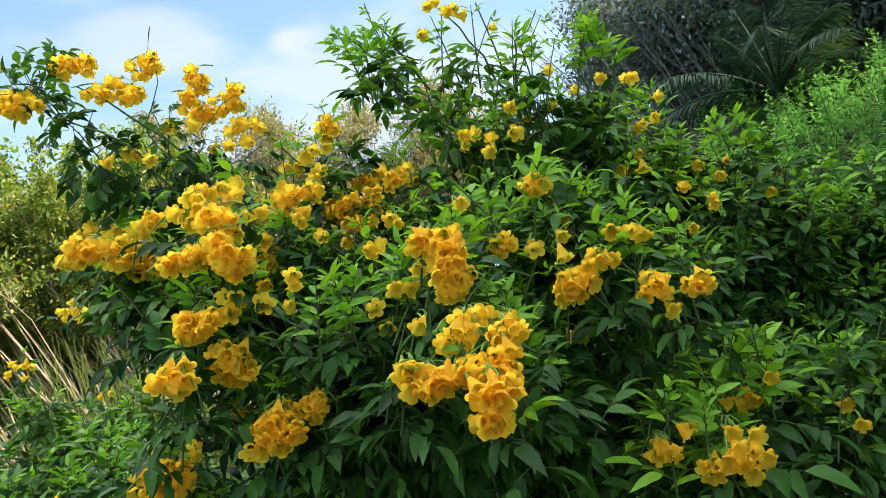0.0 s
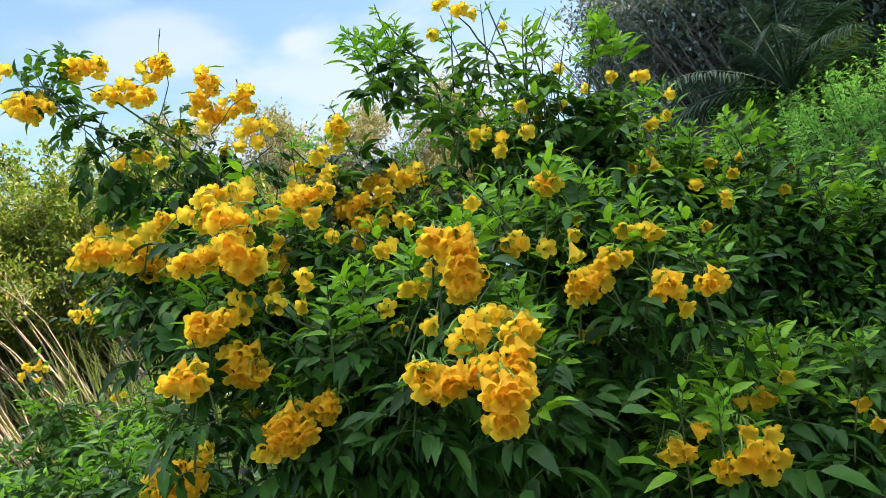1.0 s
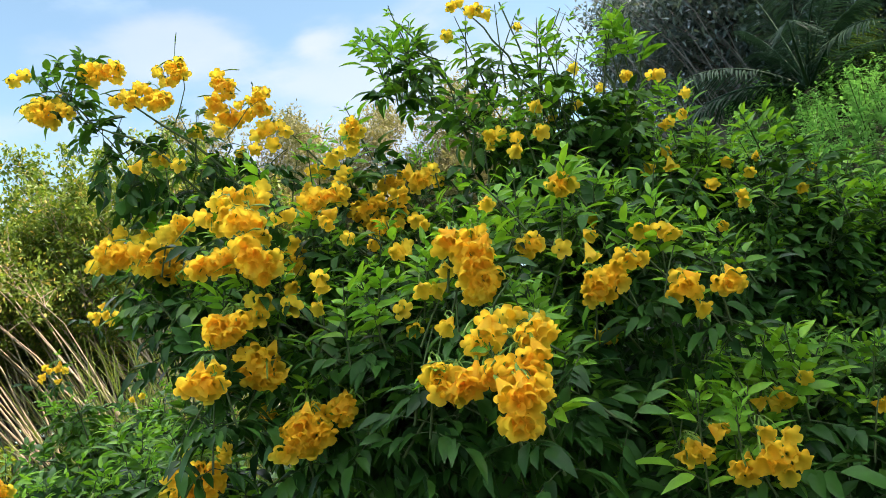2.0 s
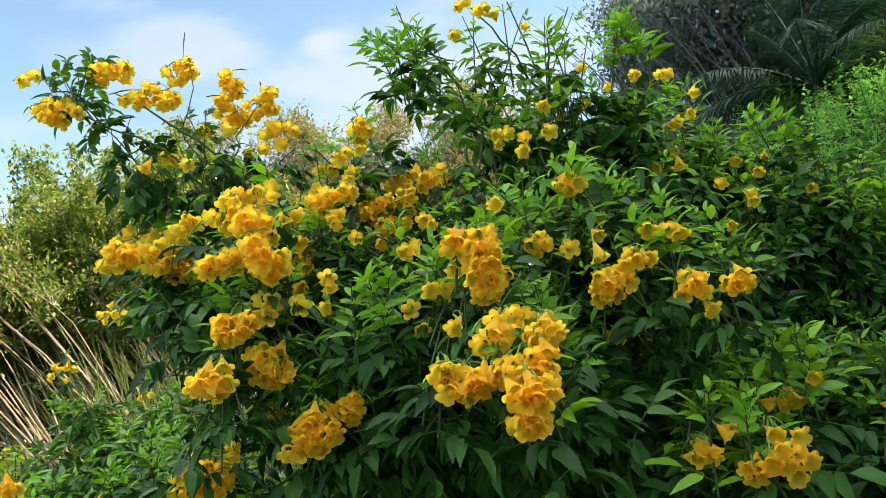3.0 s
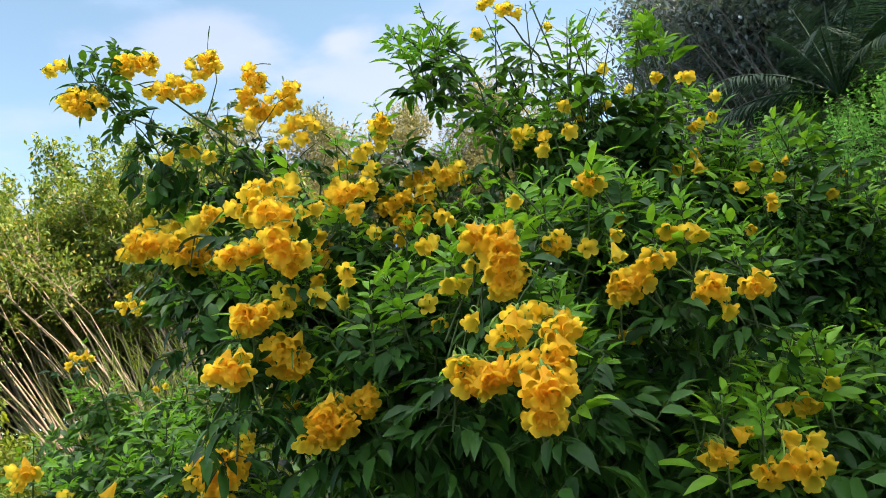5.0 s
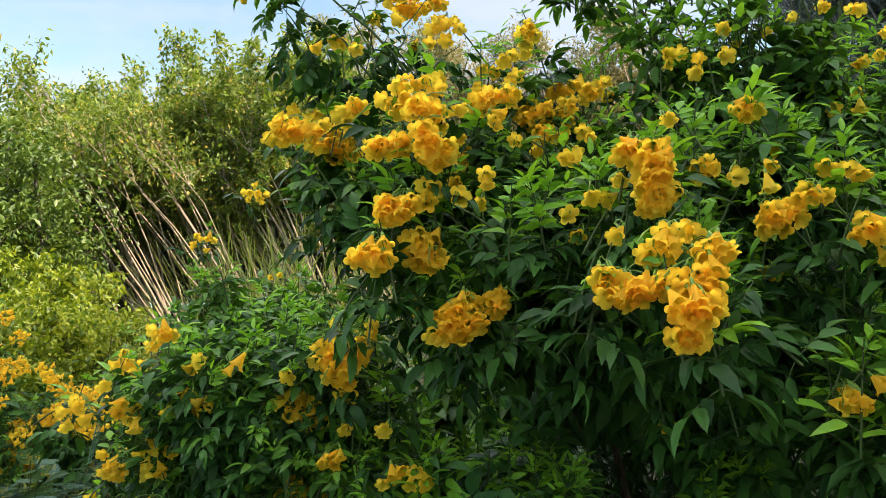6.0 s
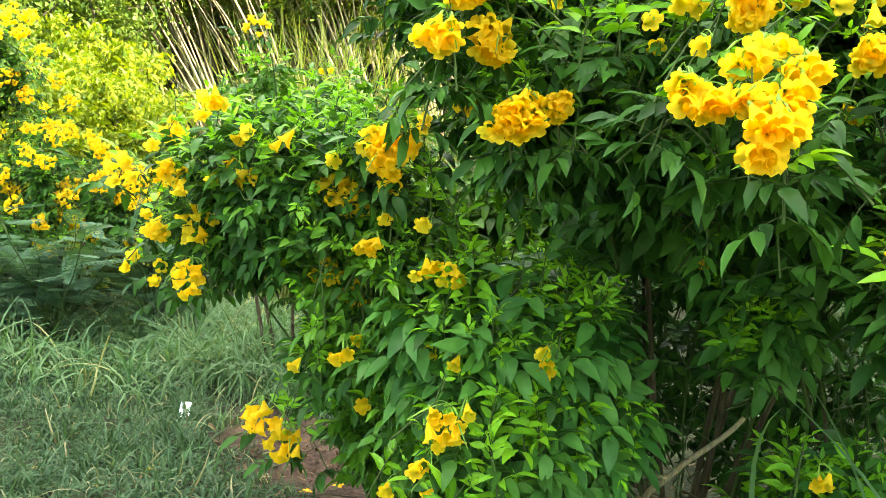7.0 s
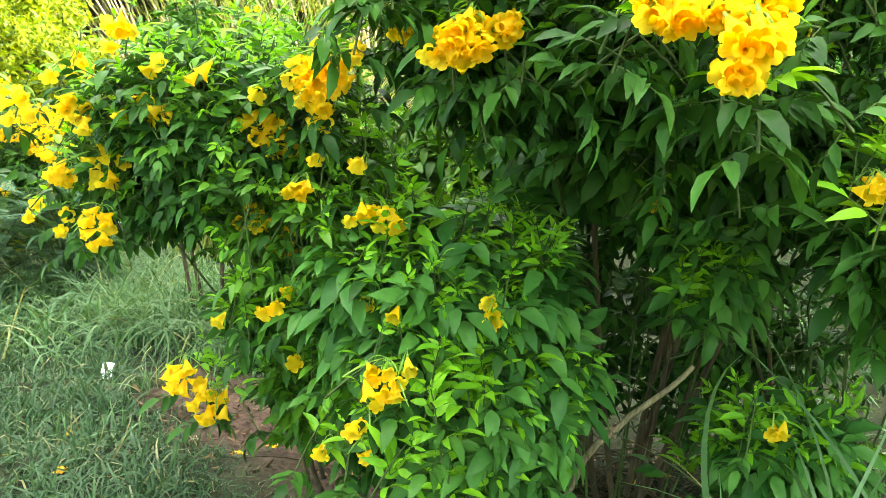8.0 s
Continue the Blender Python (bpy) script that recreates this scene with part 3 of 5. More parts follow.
# tall leafy shoots against the sky
for foot, bend, tip in (((0.20, 2.16, 1.95), (0.05, 2.13, 2.18), (0.01, 2.12, 2.43)), ((0.12, 2.14, 2.05), (0.02, 2.12, 2.26), (-0.09, 2.12, 2.37)), ((0.38, 2.16, 2.05), (0.31, 2.13, 2.22), (0.22, 2.12, 2.38)),
                        ((0.40, 2.18, 2.05), (0.40, 2.15, 2.2), (0.50, 2.14, 2.33)), ((0.62, 2.25, 2.0), (0.61, 2.22, 2.2), (0.66, 2.22, 2.37))):
    stem(foot, bend, tip, thick=0.0045, thin=0.0015)
for x, z, dx, dz, long, k in ((0.01, 2.44, -0.2, 1, 0.26, 0.8), (-0.09, 2.38, -0.9, 0.5, 0.22, 0.75), (-0.05, 2.33, -1, 0.2, 0.18, 0.75), (0.06, 2.37, 0.3, 1, 0.24, 0.8), (-0.07, 2.21, -1, -0.1, 0.18, 0.85),
                              (0.03, 2.11, -0.8, 0.4, 0.2, 0.9), (0.03, 2.03, -1, -0.2, 0.2, 0.9), 
                              (0.19, 2.35, -0.3, 1, 0.22, 0.8), (0.23, 2.39, 0.2, 1, 0.22, 0.8), (0.31, 2.36, 0.1, 1, 0.22, 0.85), (0.37, 2.34, 0.6, 0.9, 0.22, 0.8), 
                              (0.42, 2.30, 0.2, 1, 0.24, 0.8), (0.52, 2.33, 0.7, 1, 0.24, 0.8), (0.46, 2.22, 0.2, 1, 0.2, 0.9), (0.54, 2.24, 0.4, 1, 0.2, 0.85), (0.62, 2.31, -0.1, 1, 0.24, 0.9),
                              (0.67, 2.34, 0.4, 1, 0.26, 0.85), (0.27, 2.2, 0.4, 0.7, 0.2, 0.9), (0.22, 2.1, -0.4, 0.8, 0.2, 0.95),
                              (0.36, 2.17, 0.3, 0.8, 0.2, 0.95), (0.12, 2.12, -0.5, 0.7, 0.2, 0.9), (0.7, 2.24, 0.5, 0.8, 0.2, 0.9)):
    # lifted colour for older leaves too, as if sky shone through them
    shoot((x, 2.12 + 0.13 * max(x - 0.2, 0) + RNG.normal(0, 0.03), z), (dx, RNG.normal(-0.1, 0.2), dz), long, 4, 0.7, 0.35, k, old="mid")
# the spray that reaches out over the sky
stem((-0.5, 1.95, 1.85), (-0.66, 1.87, 2.06), (-0.79, 1.86, 2.13), (-0.90, 1.86, 2.27), thick=0.0035, thin=0.0012)
stem((-0.5, 1.95, 1.9), (-0.6, 1.93, 2.06), (-0.56, 1.95, 2.25), thick=0.003, thin=0.001)
stem((-0.45, 2.0, 1.9), (-0.5, 2.0, 2.05), (-0.4, 2.08, 2.2), thick=0.003, thin=0.001)
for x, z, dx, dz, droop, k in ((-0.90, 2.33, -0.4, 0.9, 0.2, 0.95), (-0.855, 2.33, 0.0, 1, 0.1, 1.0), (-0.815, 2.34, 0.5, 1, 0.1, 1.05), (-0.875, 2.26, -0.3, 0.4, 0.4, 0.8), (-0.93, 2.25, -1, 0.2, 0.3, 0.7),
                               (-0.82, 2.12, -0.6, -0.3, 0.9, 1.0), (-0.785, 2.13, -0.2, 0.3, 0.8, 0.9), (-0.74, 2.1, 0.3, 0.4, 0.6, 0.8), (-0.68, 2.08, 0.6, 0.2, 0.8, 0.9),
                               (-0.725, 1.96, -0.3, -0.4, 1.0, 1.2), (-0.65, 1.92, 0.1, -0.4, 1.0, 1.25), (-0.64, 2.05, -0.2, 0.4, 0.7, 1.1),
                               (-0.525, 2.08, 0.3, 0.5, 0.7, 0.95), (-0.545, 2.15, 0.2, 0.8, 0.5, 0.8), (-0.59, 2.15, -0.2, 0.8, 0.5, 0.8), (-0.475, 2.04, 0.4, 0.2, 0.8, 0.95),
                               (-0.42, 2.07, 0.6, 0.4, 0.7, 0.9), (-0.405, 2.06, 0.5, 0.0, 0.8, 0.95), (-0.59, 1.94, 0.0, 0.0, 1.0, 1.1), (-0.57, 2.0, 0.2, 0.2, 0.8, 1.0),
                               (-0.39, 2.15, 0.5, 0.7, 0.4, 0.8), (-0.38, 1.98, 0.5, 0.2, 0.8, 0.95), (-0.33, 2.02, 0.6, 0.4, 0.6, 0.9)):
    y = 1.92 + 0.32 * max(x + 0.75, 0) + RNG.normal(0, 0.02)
    # above 2.1 m the sky's light is put into the leaf colour
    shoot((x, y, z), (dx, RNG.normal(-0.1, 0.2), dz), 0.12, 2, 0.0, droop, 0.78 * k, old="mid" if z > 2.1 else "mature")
for x, y, z in ((-0.2, 1.9, 1.98), (-0.14, 1.92, 2.0), (-0.25, 1.88, 1.93), (-0.1, 1.9, 1.9), (-0.22, 1.93, 2.02), (-0.27, 1.96, 2.0)):
    shoot((x, y, z), (RNG.normal(0, 0.3), -0.2, 0.9), 0.2, 4, 0.35)
bloom(-0.94, 1.85, 2.27, 0.026, 0.015, 2); bloom(-0.88, 1.85, 2.17, 0.061, 0.027, 8); bloom(-0.90, 1.88, 2.21, 0.036, 0.015, 2); bloom(-0.77, 1.90, 2.27, 0.029, 0.025, 4)
bloom(-0.72, 1.90, 2.27, 0.029, 0.025, 4); bloom(-0.68, 1.90, 2.19, 0.060, 0.021, 6); bloom(-0.66, 1.92, 2.21, 0.021, 0.018, 2); bloom(-0.62, 1.95, 2.28, 0.015, 0.011, 1)
bloom(-0.58, 1.95, 2.27, 0.029, 0.036, 5); bloom(-0.61, 1.95, 2.24, 0.022, 0.014, 2); bloom(-0.61, 1.90, 2.16, 0.028, 0.024, 4); bloom(-0.49, 2.00, 2.25, 0.025, 0.015, 2)
bloom(-0.47, 2.00, 2.21, 0.032, 0.025, 5); bloom(-0.50, 2.00, 2.17, 0.032, 0.022, 4); bloom(-0.48, 2.05, 2.15, 0.036, 0.025, 5); bloom(-0.44, 2.08, 2.18, 0.029, 0.018, 2)
bloom(-0.40, 2.10, 2.22, 0.030, 0.022, 4); bloom(-0.41, 2.10, 2.18, 0.030, 0.022, 4); bloom(-0.52, 1.95, 2.08, 0.035, 0.014, 2); bloom(-0.39, 2.10, 2.12, 0.040, 0.015, 4)
bloom(-0.36, 2.10, 2.09, 0.025, 0.022, 2); bloom(-0.43, 2.00, 2.02, 0.024, 0.010, 2); bloom(-0.64, 1.90, 2.01, 0.027, 0.009, 2); bloom(-0.67, 1.85, 1.97, 0.017, 0.013, 1)
bloom(-0.57, 1.85, 1.96, 0.008, 0.013, 1); bloom(-0.15, 2.00, 2.03, 0.017, 0.027, 4); bloom(-0.16, 2.00, 1.98, 0.014, 0.020, 2); bloom(-0.20, 1.95, 1.94, 0.023, 0.007, 2)
bloom(-0.19, 1.95, 1.88, 0.020, 0.023, 2); bloom(-0.26, 2.00, 1.93, 0.020, 0.013, 2); bloom(-0.28, 1.95, 1.87, 0.020, 0.016, 2)
bloom(-0.73, 1.76, 1.74, 0.053, 0.025, 8); bloom(-0.73, 1.78, 1.73, 0.038, 0.016, 4); bloom(-0.65, 1.80, 1.73, 0.041, 0.037, 6); bloom(-0.61, 1.82, 1.70, 0.044, 0.025, 6)
bloom(-0.55, 1.70, 1.76, 0.029, 0.015, 4); bloom(-0.58, 1.72, 1.74, 0.021, 0.021, 2); bloom(-0.70, 1.90, 1.82, 0.030, 0.023, 2); bloom(-0.79, 1.95, 1.84, 0.024, 0.017, 2)
bloom(-0.41, 1.45, 1.59, 0.044, 0.017, 8); bloom(-0.39, 1.50, 1.69, 0.051, 0.028, 8); bloom(-0.34, 1.42, 1.65, 0.031, 0.017, 4); bloom(-0.33, 1.39, 1.58, 0.021, 0.026, 5)
bloom(-0.31, 1.45, 1.63, 0.019, 0.017, 2); bloom(-0.31, 1.42, 1.56, 0.031, 0.021, 6); bloom(-0.32, 1.42, 1.54, 0.019, 0.012, 2); bloom(-0.36, 1.60, 1.75, 0.027, 0.024, 4)
bloom(-0.35, 1.70, 1.81, 0.014, 0.023, 2); bloom(-0.41, 1.60, 1.76, 0.019, 0.016, 2); bloom(-0.34, 1.45, 1.50, 0.017, 0.012, 2); bloom(-0.33, 1.44, 1.47, 0.014, 0.007, 1)
bloom(-0.28, 1.44, 1.48, 0.006, 0.006, 1); bloom(-0.31, 1.70, 1.73, 0.026, 0.014, 2); bloom(-0.32, 1.80, 1.66, 0.015, 0.044, 4); bloom(-0.24, 1.60, 1.54, 0.010, 0.016, 2)
bloom(-0.25, 1.60, 1.50, 0.010, 0.010, 1); bloom(-0.33, 1.75, 1.60, 0.011, 0.029, 2)
bloom(-0.25, 1.80, 1.78, 0.036, 0.021, 6); bloom(-0.20, 1.82, 1.80, 0.024, 0.018, 4); bloom(-0.23, 1.76, 1.73, 0.032, 0.009, 2); bloom(-0.23, 1.75, 1.70, 0.012, 0.009, 1)
bloom(-0.14, 1.95, 1.79, 0.045, 0.035, 9); bloom(-0.11, 1.94, 1.73, 0.038, 0.025, 5); bloom(-0.06, 1.96, 1.79, 0.023, 0.032, 4); bloom(-0.14, 1.90, 1.68, 0.012, 0.009, 1)
bloom(-0.07, 2.00, 1.86, 0.030, 0.020, 4); bloom(-0.02, 2.00, 1.85, 0.036, 0.023, 5); bloom(0.02, 2.00, 1.87, 0.023, 0.020, 2); bloom(0.05, 2.10, 1.87, 0.010, 0.014, 1)
bloom(-0.02, 1.90, 1.71, 0.022, 0.019, 2); bloom(-0.07, 1.60, 1.58, 0.010, 0.016, 2); bloom(-0.19, 1.75, 1.66, 0.009, 0.009, 1)
bloom(-0.39, 1.42, 1.46, 0.040, 0.023, 8); bloom(-0.41, 1.42, 1.46, 0.019, 0.012, 2); bloom(-0.36, 1.47, 1.39, 0.041, 0.029, 8); bloom(-0.35, 1.48, 1.36, 0.026, 0.017, 4)
bloom(-0.42, 1.34, 1.36, 0.033, 0.018, 6); bloom(-0.45, 1.35, 1.36, 0.016, 0.013, 2); bloom(-0.29, 1.47, 1.25, 0.049, 0.033, 10); bloom(-0.31, 1.46, 1.23, 0.030, 0.014, 4)
bloom(-0.46, 1.88, 1.32, 0.027, 0.018, 4); bloom(-0.22, 1.50, 1.28, 0.019, 0.019, 4); bloom(-0.27, 1.50, 1.28, 0.029, 0.014, 4); bloom(-0.61, 1.80, 1.22, 0.063, 0.027, 8)
bloom(-0.65, 1.80, 1.20, 0.036, 0.015, 4); bloom(-0.54, 1.80, 1.26, 0.015, 0.015, 2); bloom(-0.64, 1.85, 1.28, 0.008, 0.008, 1); bloom(-1.11, 1.90, 1.28, 0.031, 0.014, 4)
bloom(0.11, 1.50, 1.61, 0.007, 0.010, 1); bloom(0.03, 1.36, 1.52, 0.020, 0.018, 4); bloom(0.07, 1.34, 1.50, 0.026, 0.026, 5); bloom(0.07, 1.34, 1.47, 0.028, 0.017, 5)
bloom(0.07, 1.35, 1.44, 0.032, 0.017, 5); bloom(0.06, 1.36, 1.42, 0.024, 0.009, 4); bloom(0.01, 1.40, 1.48, 0.006, 0.006, 1); bloom(-0.04, 1.45, 1.47, 0.006, 0.009, 1)
bloom(-0.01, 1.45, 1.46, 0.006, 0.006, 1); bloom(-0.08, 1.47, 1.44, 0.005, 0.005, 1); bloom(-0.06, 1.49, 1.40, 0.005, 0.005, 1); bloom(0.00, 1.33, 1.37, 0.011, 0.006, 1)
bloom(0.05, 1.22, 1.33, 0.025, 0.019, 5); bloom(0.09, 1.24, 1.35, 0.016, 0.010, 2); bloom(0.12, 1.20, 1.31, 0.021, 0.013, 4); bloom(0.05, 1.20, 1.27, 0.015, 0.011, 4)
bloom(0.09, 1.17, 1.27, 0.030, 0.020, 6); bloom(0.08, 1.14, 1.23, 0.029, 0.020, 6); bloom(0.07, 1.15, 1.19, 0.025, 0.009, 4); bloom(-0.01, 1.21, 1.26, 0.032, 0.023, 8)
bloom(-0.03, 1.21, 1.29, 0.013, 0.011, 2); bloom(0.16, 1.40, 1.36, 0.007, 0.004, 1); bloom(0.19, 1.62, 1.54, 0.024, 0.018, 4); bloom(0.26, 1.62, 1.53, 0.011, 0.011, 1)
bloom(0.32, 1.60, 1.53, 0.007, 0.007, 1); bloom(0.30, 1.58, 1.48, 0.006, 0.008, 1); bloom(0.33, 1.65, 1.58, 0.008, 0.008, 1); bloom(0.29, 1.64, 1.66, 0.019, 0.016, 4)
bloom(0.42, 1.60, 1.52, 0.011, 0.007, 1); bloom(0.35, 1.52, 1.45, 0.035, 0.015, 4); bloom(0.31, 1.53, 1.42, 0.040, 0.020, 6); bloom(0.29, 1.53, 1.40, 0.017, 0.007, 2)
bloom(0.46, 1.60, 1.50, 0.019, 0.019, 2); bloom(0.45, 1.50, 1.38, 0.027, 0.022, 5); bloom(0.47, 1.50, 1.33, 0.010, 0.007, 1); bloom(0.53, 1.50, 1.37, 0.025, 0.015, 4)
bloom(0.32, 1.68, 1.33, 0.004, 0.004, 1)
bloom(0.15, 2.10, 2.29, 0.007, 0.007, 1); bloom(0.20, 2.10, 2.38, 0.019, 0.011, 2); bloom(0.25, 2.10, 2.35, 0.027, 0.015, 2); bloom(0.27, 2.10, 2.33, 0.015, 0.008, 1)
bloom(0.36, 2.15, 2.30, 0.008, 0.008, 1); bloom(0.52, 2.25, 2.19, 0.008, 0.008, 1); bloom(0.60, 2.30, 2.13, 0.008, 0.008, 1); bloom(0.68, 2.35, 2.17, 0.012, 0.008, 1)
bloom(0.71, 2.35, 2.16, 0.010, 0.010, 1); bloom(0.80, 2.40, 2.17, 0.013, 0.013, 2); bloom(0.90, 2.45, 2.11, 0.011, 0.009, 1); bloom(0.76, 2.30, 1.97, 0.016, 0.010, 2)
bloom(0.84, 2.35, 2.01, 0.010, 0.008, 1); bloom(0.34, 2.00, 1.98, 0.010, 0.010, 1); bloom(0.20, 2.00, 1.94, 0.008, 0.010, 1); bloom(0.20, 2.00, 1.91, 0.008, 0.008, 1)
bloom(0.26, 1.95, 1.87, 0.010, 0.023, 2); bloom(0.32, 1.95, 1.90, 0.008, 0.010, 1); bloom(0.24, 2.00, 1.93, 0.010, 0.007, 1); bloom(0.49, 2.20, 2.04, 0.009, 0.009, 1)
bloom(0.42, 2.20, 2.02, 0.009, 0.009, 1); bloom(0.71, 2.20, 1.86, 0.009, 0.008, 1); bloom(0.69, 2.15, 1.79, 0.009, 0.015, 1); bloom(0.63, 2.15, 1.80, 0.018, 0.009, 1)
bloom(0.99, 2.30, 1.81, 0.012, 0.008, 1); bloom(0.90, 2.30, 1.83, 0.012, 0.012, 1); bloom(0.94, 2.25, 1.75, 0.010, 0.010, 1); bloom(1.18, 2.40, 1.77, 0.011, 0.011, 1)
bloom(1.11, 2.35, 1.70, 0.013, 0.008, 1); bloom(0.79, 2.00, 1.63, 0.014, 0.014, 2); bloom(0.77, 2.10, 1.70, 0.009, 0.014, 1); bloom(0.73, 2.00, 1.57, 0.007, 0.007, 1)
for x, y, z, k in ((0.31, 1.64, 1.73, 1.3), (0.20, 1.67, 1.72, 1), (-0.01, 2.10, 2.33, 1.2), (-0.08, 2.11, 2.35, 1), (0.05, 2.08, 2.33, 1), (0.13, 2.11, 2.20, 1), (0.69, 2.25, 2.31, 1.3), (0.65, 2.21, 2.32, 1), (0.43, 2.16, 2.28, 1), (0.14, 1.67, 1.70, 1), (0.10, 1.56, 1.62, 1), (0.47, 1.64, 1.60, 1.1), (0.41, 1.66, 1.57, 1), (0.62, 1.85, 1.59, 1.1), (0.62, 1.77, 1.54, 1), (0.91, 2.54, 2.19, 1), (0.87, 2.60, 2.21, 1), (1.00, 2.34, 1.98, 1), (1.07, 2.33, 1.97, 1), (1.14, 2.34, 1.92, 1), (1.44, 2.61, 1.86, 1.1), (1.52, 2.51, 1.83, 1.1), (0.87, 2.24, 1.79, 1), (1.15, 2.25, 1.74, 1)):
    fresh_tip(x, y, z, k)
for x, y, z, k in ((-0.15, 1.48, 1.52, 0.9), (-0.18, 1.47, 1.51, 0.9), (-0.11, 1.49, 1.53, 0.9), (-0.02, 1.51, 1.55, 0.9), (-0.26, 1.82, 1.83, 0.9), (-0.24, 1.97, 1.98, 0.9), (-0.18, 1.99, 2.01, 0.9), (-0.34, 1.69, 1.79, 1), (0.20, 1.52, 1.37, 1.1), (0.18, 1.50, 1.33, 1.1), (0.16, 1.53, 1.45, 0.9), (0.17, 1.53, 1.40, 1), (-0.80, 1.86, 2.31, 1), (-0.86, 1.83, 2.27, 1)):
    fresh_tip(x, y, z, k)
finish_bush()

start_bush("trumpet_bush", "low leafy bush with yellow trumpet flowers spreading over bare soil", (-0.55, 2.5, 0.02))
for k in range(9):
    a = k * 2.4
    foot = (-0.62 + 0.12 * math.cos(a), 2.55 + 0.08 * math.sin(a), 0.0)
    stem(foot, (-0.65 + 0.25 * math.cos(a), 2.4 + 0.2 * math.sin(a), 0.5), (-0.75 + 0.5 * math.cos(a), 2.15 + 0.25 * math.sin(a), 1.0), thick=RNG.uniform(0.004, 0.009), thin=0.002)
lobe((-0.92, 2.08, 1.16), (0.38, 0.3, 0.18), 90, 0.02, size=0.72)
lobe((-1.13, 2.2, 1.03), (0.24, 0.24, 0.12), 40, 0.08, droop=0.2, size=0.68)
lobe((-0.66, 2.08, 0.98), (0.30, 0.28, 0.18), 66, 0.25, size=0.68, old="mid")
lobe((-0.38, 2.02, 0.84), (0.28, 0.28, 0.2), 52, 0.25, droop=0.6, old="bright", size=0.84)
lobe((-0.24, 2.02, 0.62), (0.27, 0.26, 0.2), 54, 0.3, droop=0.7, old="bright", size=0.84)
# mid colour lightens the bush's shaded lower body in these three lobes
lobe((-0.46, 2.1, 0.62), (0.2, 0.22, 0.14), 32, 0.18, droop=0.5, size=0.8, old="mid")
lobe((-0.70, 2.3, 0.68), (0.2, 0.2, 0.16), 28, 0.15, droop=0.5, size=0.8, old="mid")
lobe((-0.70, 2.2, 0.53), (0.14, 0.13, 0.06), 11, 0.2, droop=0.4, size=0.75, old="mid")
lobe((-0.50, 2.15, 0.47), (0.13, 0.14, 0.10), 15, 0.15, droop=0.5, size=0.8)
lobe((-0.84, 2.25, 0.70), (0.10, 0.14, 0.12), 9, 0.15, droop=0.5, size=0.75)
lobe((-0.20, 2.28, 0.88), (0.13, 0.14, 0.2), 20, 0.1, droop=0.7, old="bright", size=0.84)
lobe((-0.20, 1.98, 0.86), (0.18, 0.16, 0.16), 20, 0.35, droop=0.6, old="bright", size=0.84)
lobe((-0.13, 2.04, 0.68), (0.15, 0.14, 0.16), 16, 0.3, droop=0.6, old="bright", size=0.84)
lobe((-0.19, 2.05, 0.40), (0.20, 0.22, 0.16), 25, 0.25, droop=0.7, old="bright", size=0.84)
bloom(-1.42, 2.28, 1.23, 0.044, 0.040, 6); bloom(-1.26, 2.14, 1.27, 0.020, 0.011, 2); bloom(-1.01, 1.85, 1.19, 0.011, 0.017, 1)
bloom(-0.96, 1.82, 1.21, 0.010, 0.010, 1); bloom(-0.89, 1.84, 1.19, 0.024, 0.020, 2); bloom(-1.02, 1.86, 1.13, 0.017, 0.022, 2)
bloom(-0.99, 1.87, 1.10, 0.031, 0.017, 3); bloom(-1.07, 1.86, 1.09, 0.010, 0.010, 1); bloom(-0.76, 1.85, 1.17, 0.010, 0.010, 1)
bloom(-0.77, 1.88, 1.10, 0.028, 0.024, 3); bloom(-0.61, 1.81, 1.19, 0.052, 0.059, 12); bloom(-0.60, 2.02, 1.28, 0.022, 0.022, 2)
bloom(-0.61, 1.83, 1.13, 0.018, 0.027, 3); bloom(-0.72, 1.91, 1.07, 0.056, 0.046, 8); bloom(-0.61, 1.83, 1.03, 0.010, 0.010, 1)
bloom(-0.51, 1.80, 1.03, 0.010, 0.013, 1); bloom(-0.65, 1.84, 0.97, 0.027, 0.014, 3); bloom(-0.79, 1.98, 0.88, 0.036, 0.031, 4)
bloom(-0.72, 2.00, 0.83, 0.036, 0.031, 4); bloom(-0.47, 1.80, 0.93, 0.058, 0.017, 5)
bloom(-0.70, 1.87, 0.70, 0.024, 0.020, 2); bloom(-0.67, 1.91, 0.74, 0.010, 0.010, 1); bloom(-0.82, 1.89, 0.65, 0.010, 0.010, 1)
bloom(-0.47, 1.78, 0.75, 0.010, 0.010, 1); bloom(-0.40, 1.71, 0.74, 0.010, 0.015, 1); bloom(-0.21, 1.75, 0.77, 0.015, 0.020, 2)
bloom(-0.65, 1.94, 0.56, 0.013, 0.010, 1); bloom(-0.93, 1.96, 0.48, 0.049, 0.044, 7); bloom(-0.88, 2.01, 0.41, 0.050, 0.035, 6)
bloom(-0.39, 1.64, 0.62, 0.042, 0.039, 6); bloom(-0.36, 1.66, 0.66, 0.010, 0.010, 1); bloom(-0.43, 1.64, 0.54, 0.023, 0.015, 2)
bloom(-0.52, 1.74, 0.44, 0.010, 0.010, 1); bloom(-0.44, 1.68, 0.47, 0.017, 0.010, 1)
bloom(-1.36, 1.93, 1.09, 0.046, 0.036, 4); bloom(-1.20, 1.81, 1.16, 0.010, 0.010, 1); bloom(-1.18, 1.84, 1.10, 0.022, 0.022, 3)
bloom(-1.15, 1.86, 1.07, 0.027, 0.032, 3); bloom(-1.32, 2.03, 0.96, 0.027, 0.027, 3); bloom(-1.31, 2.05, 0.93, 0.037, 0.022, 3)
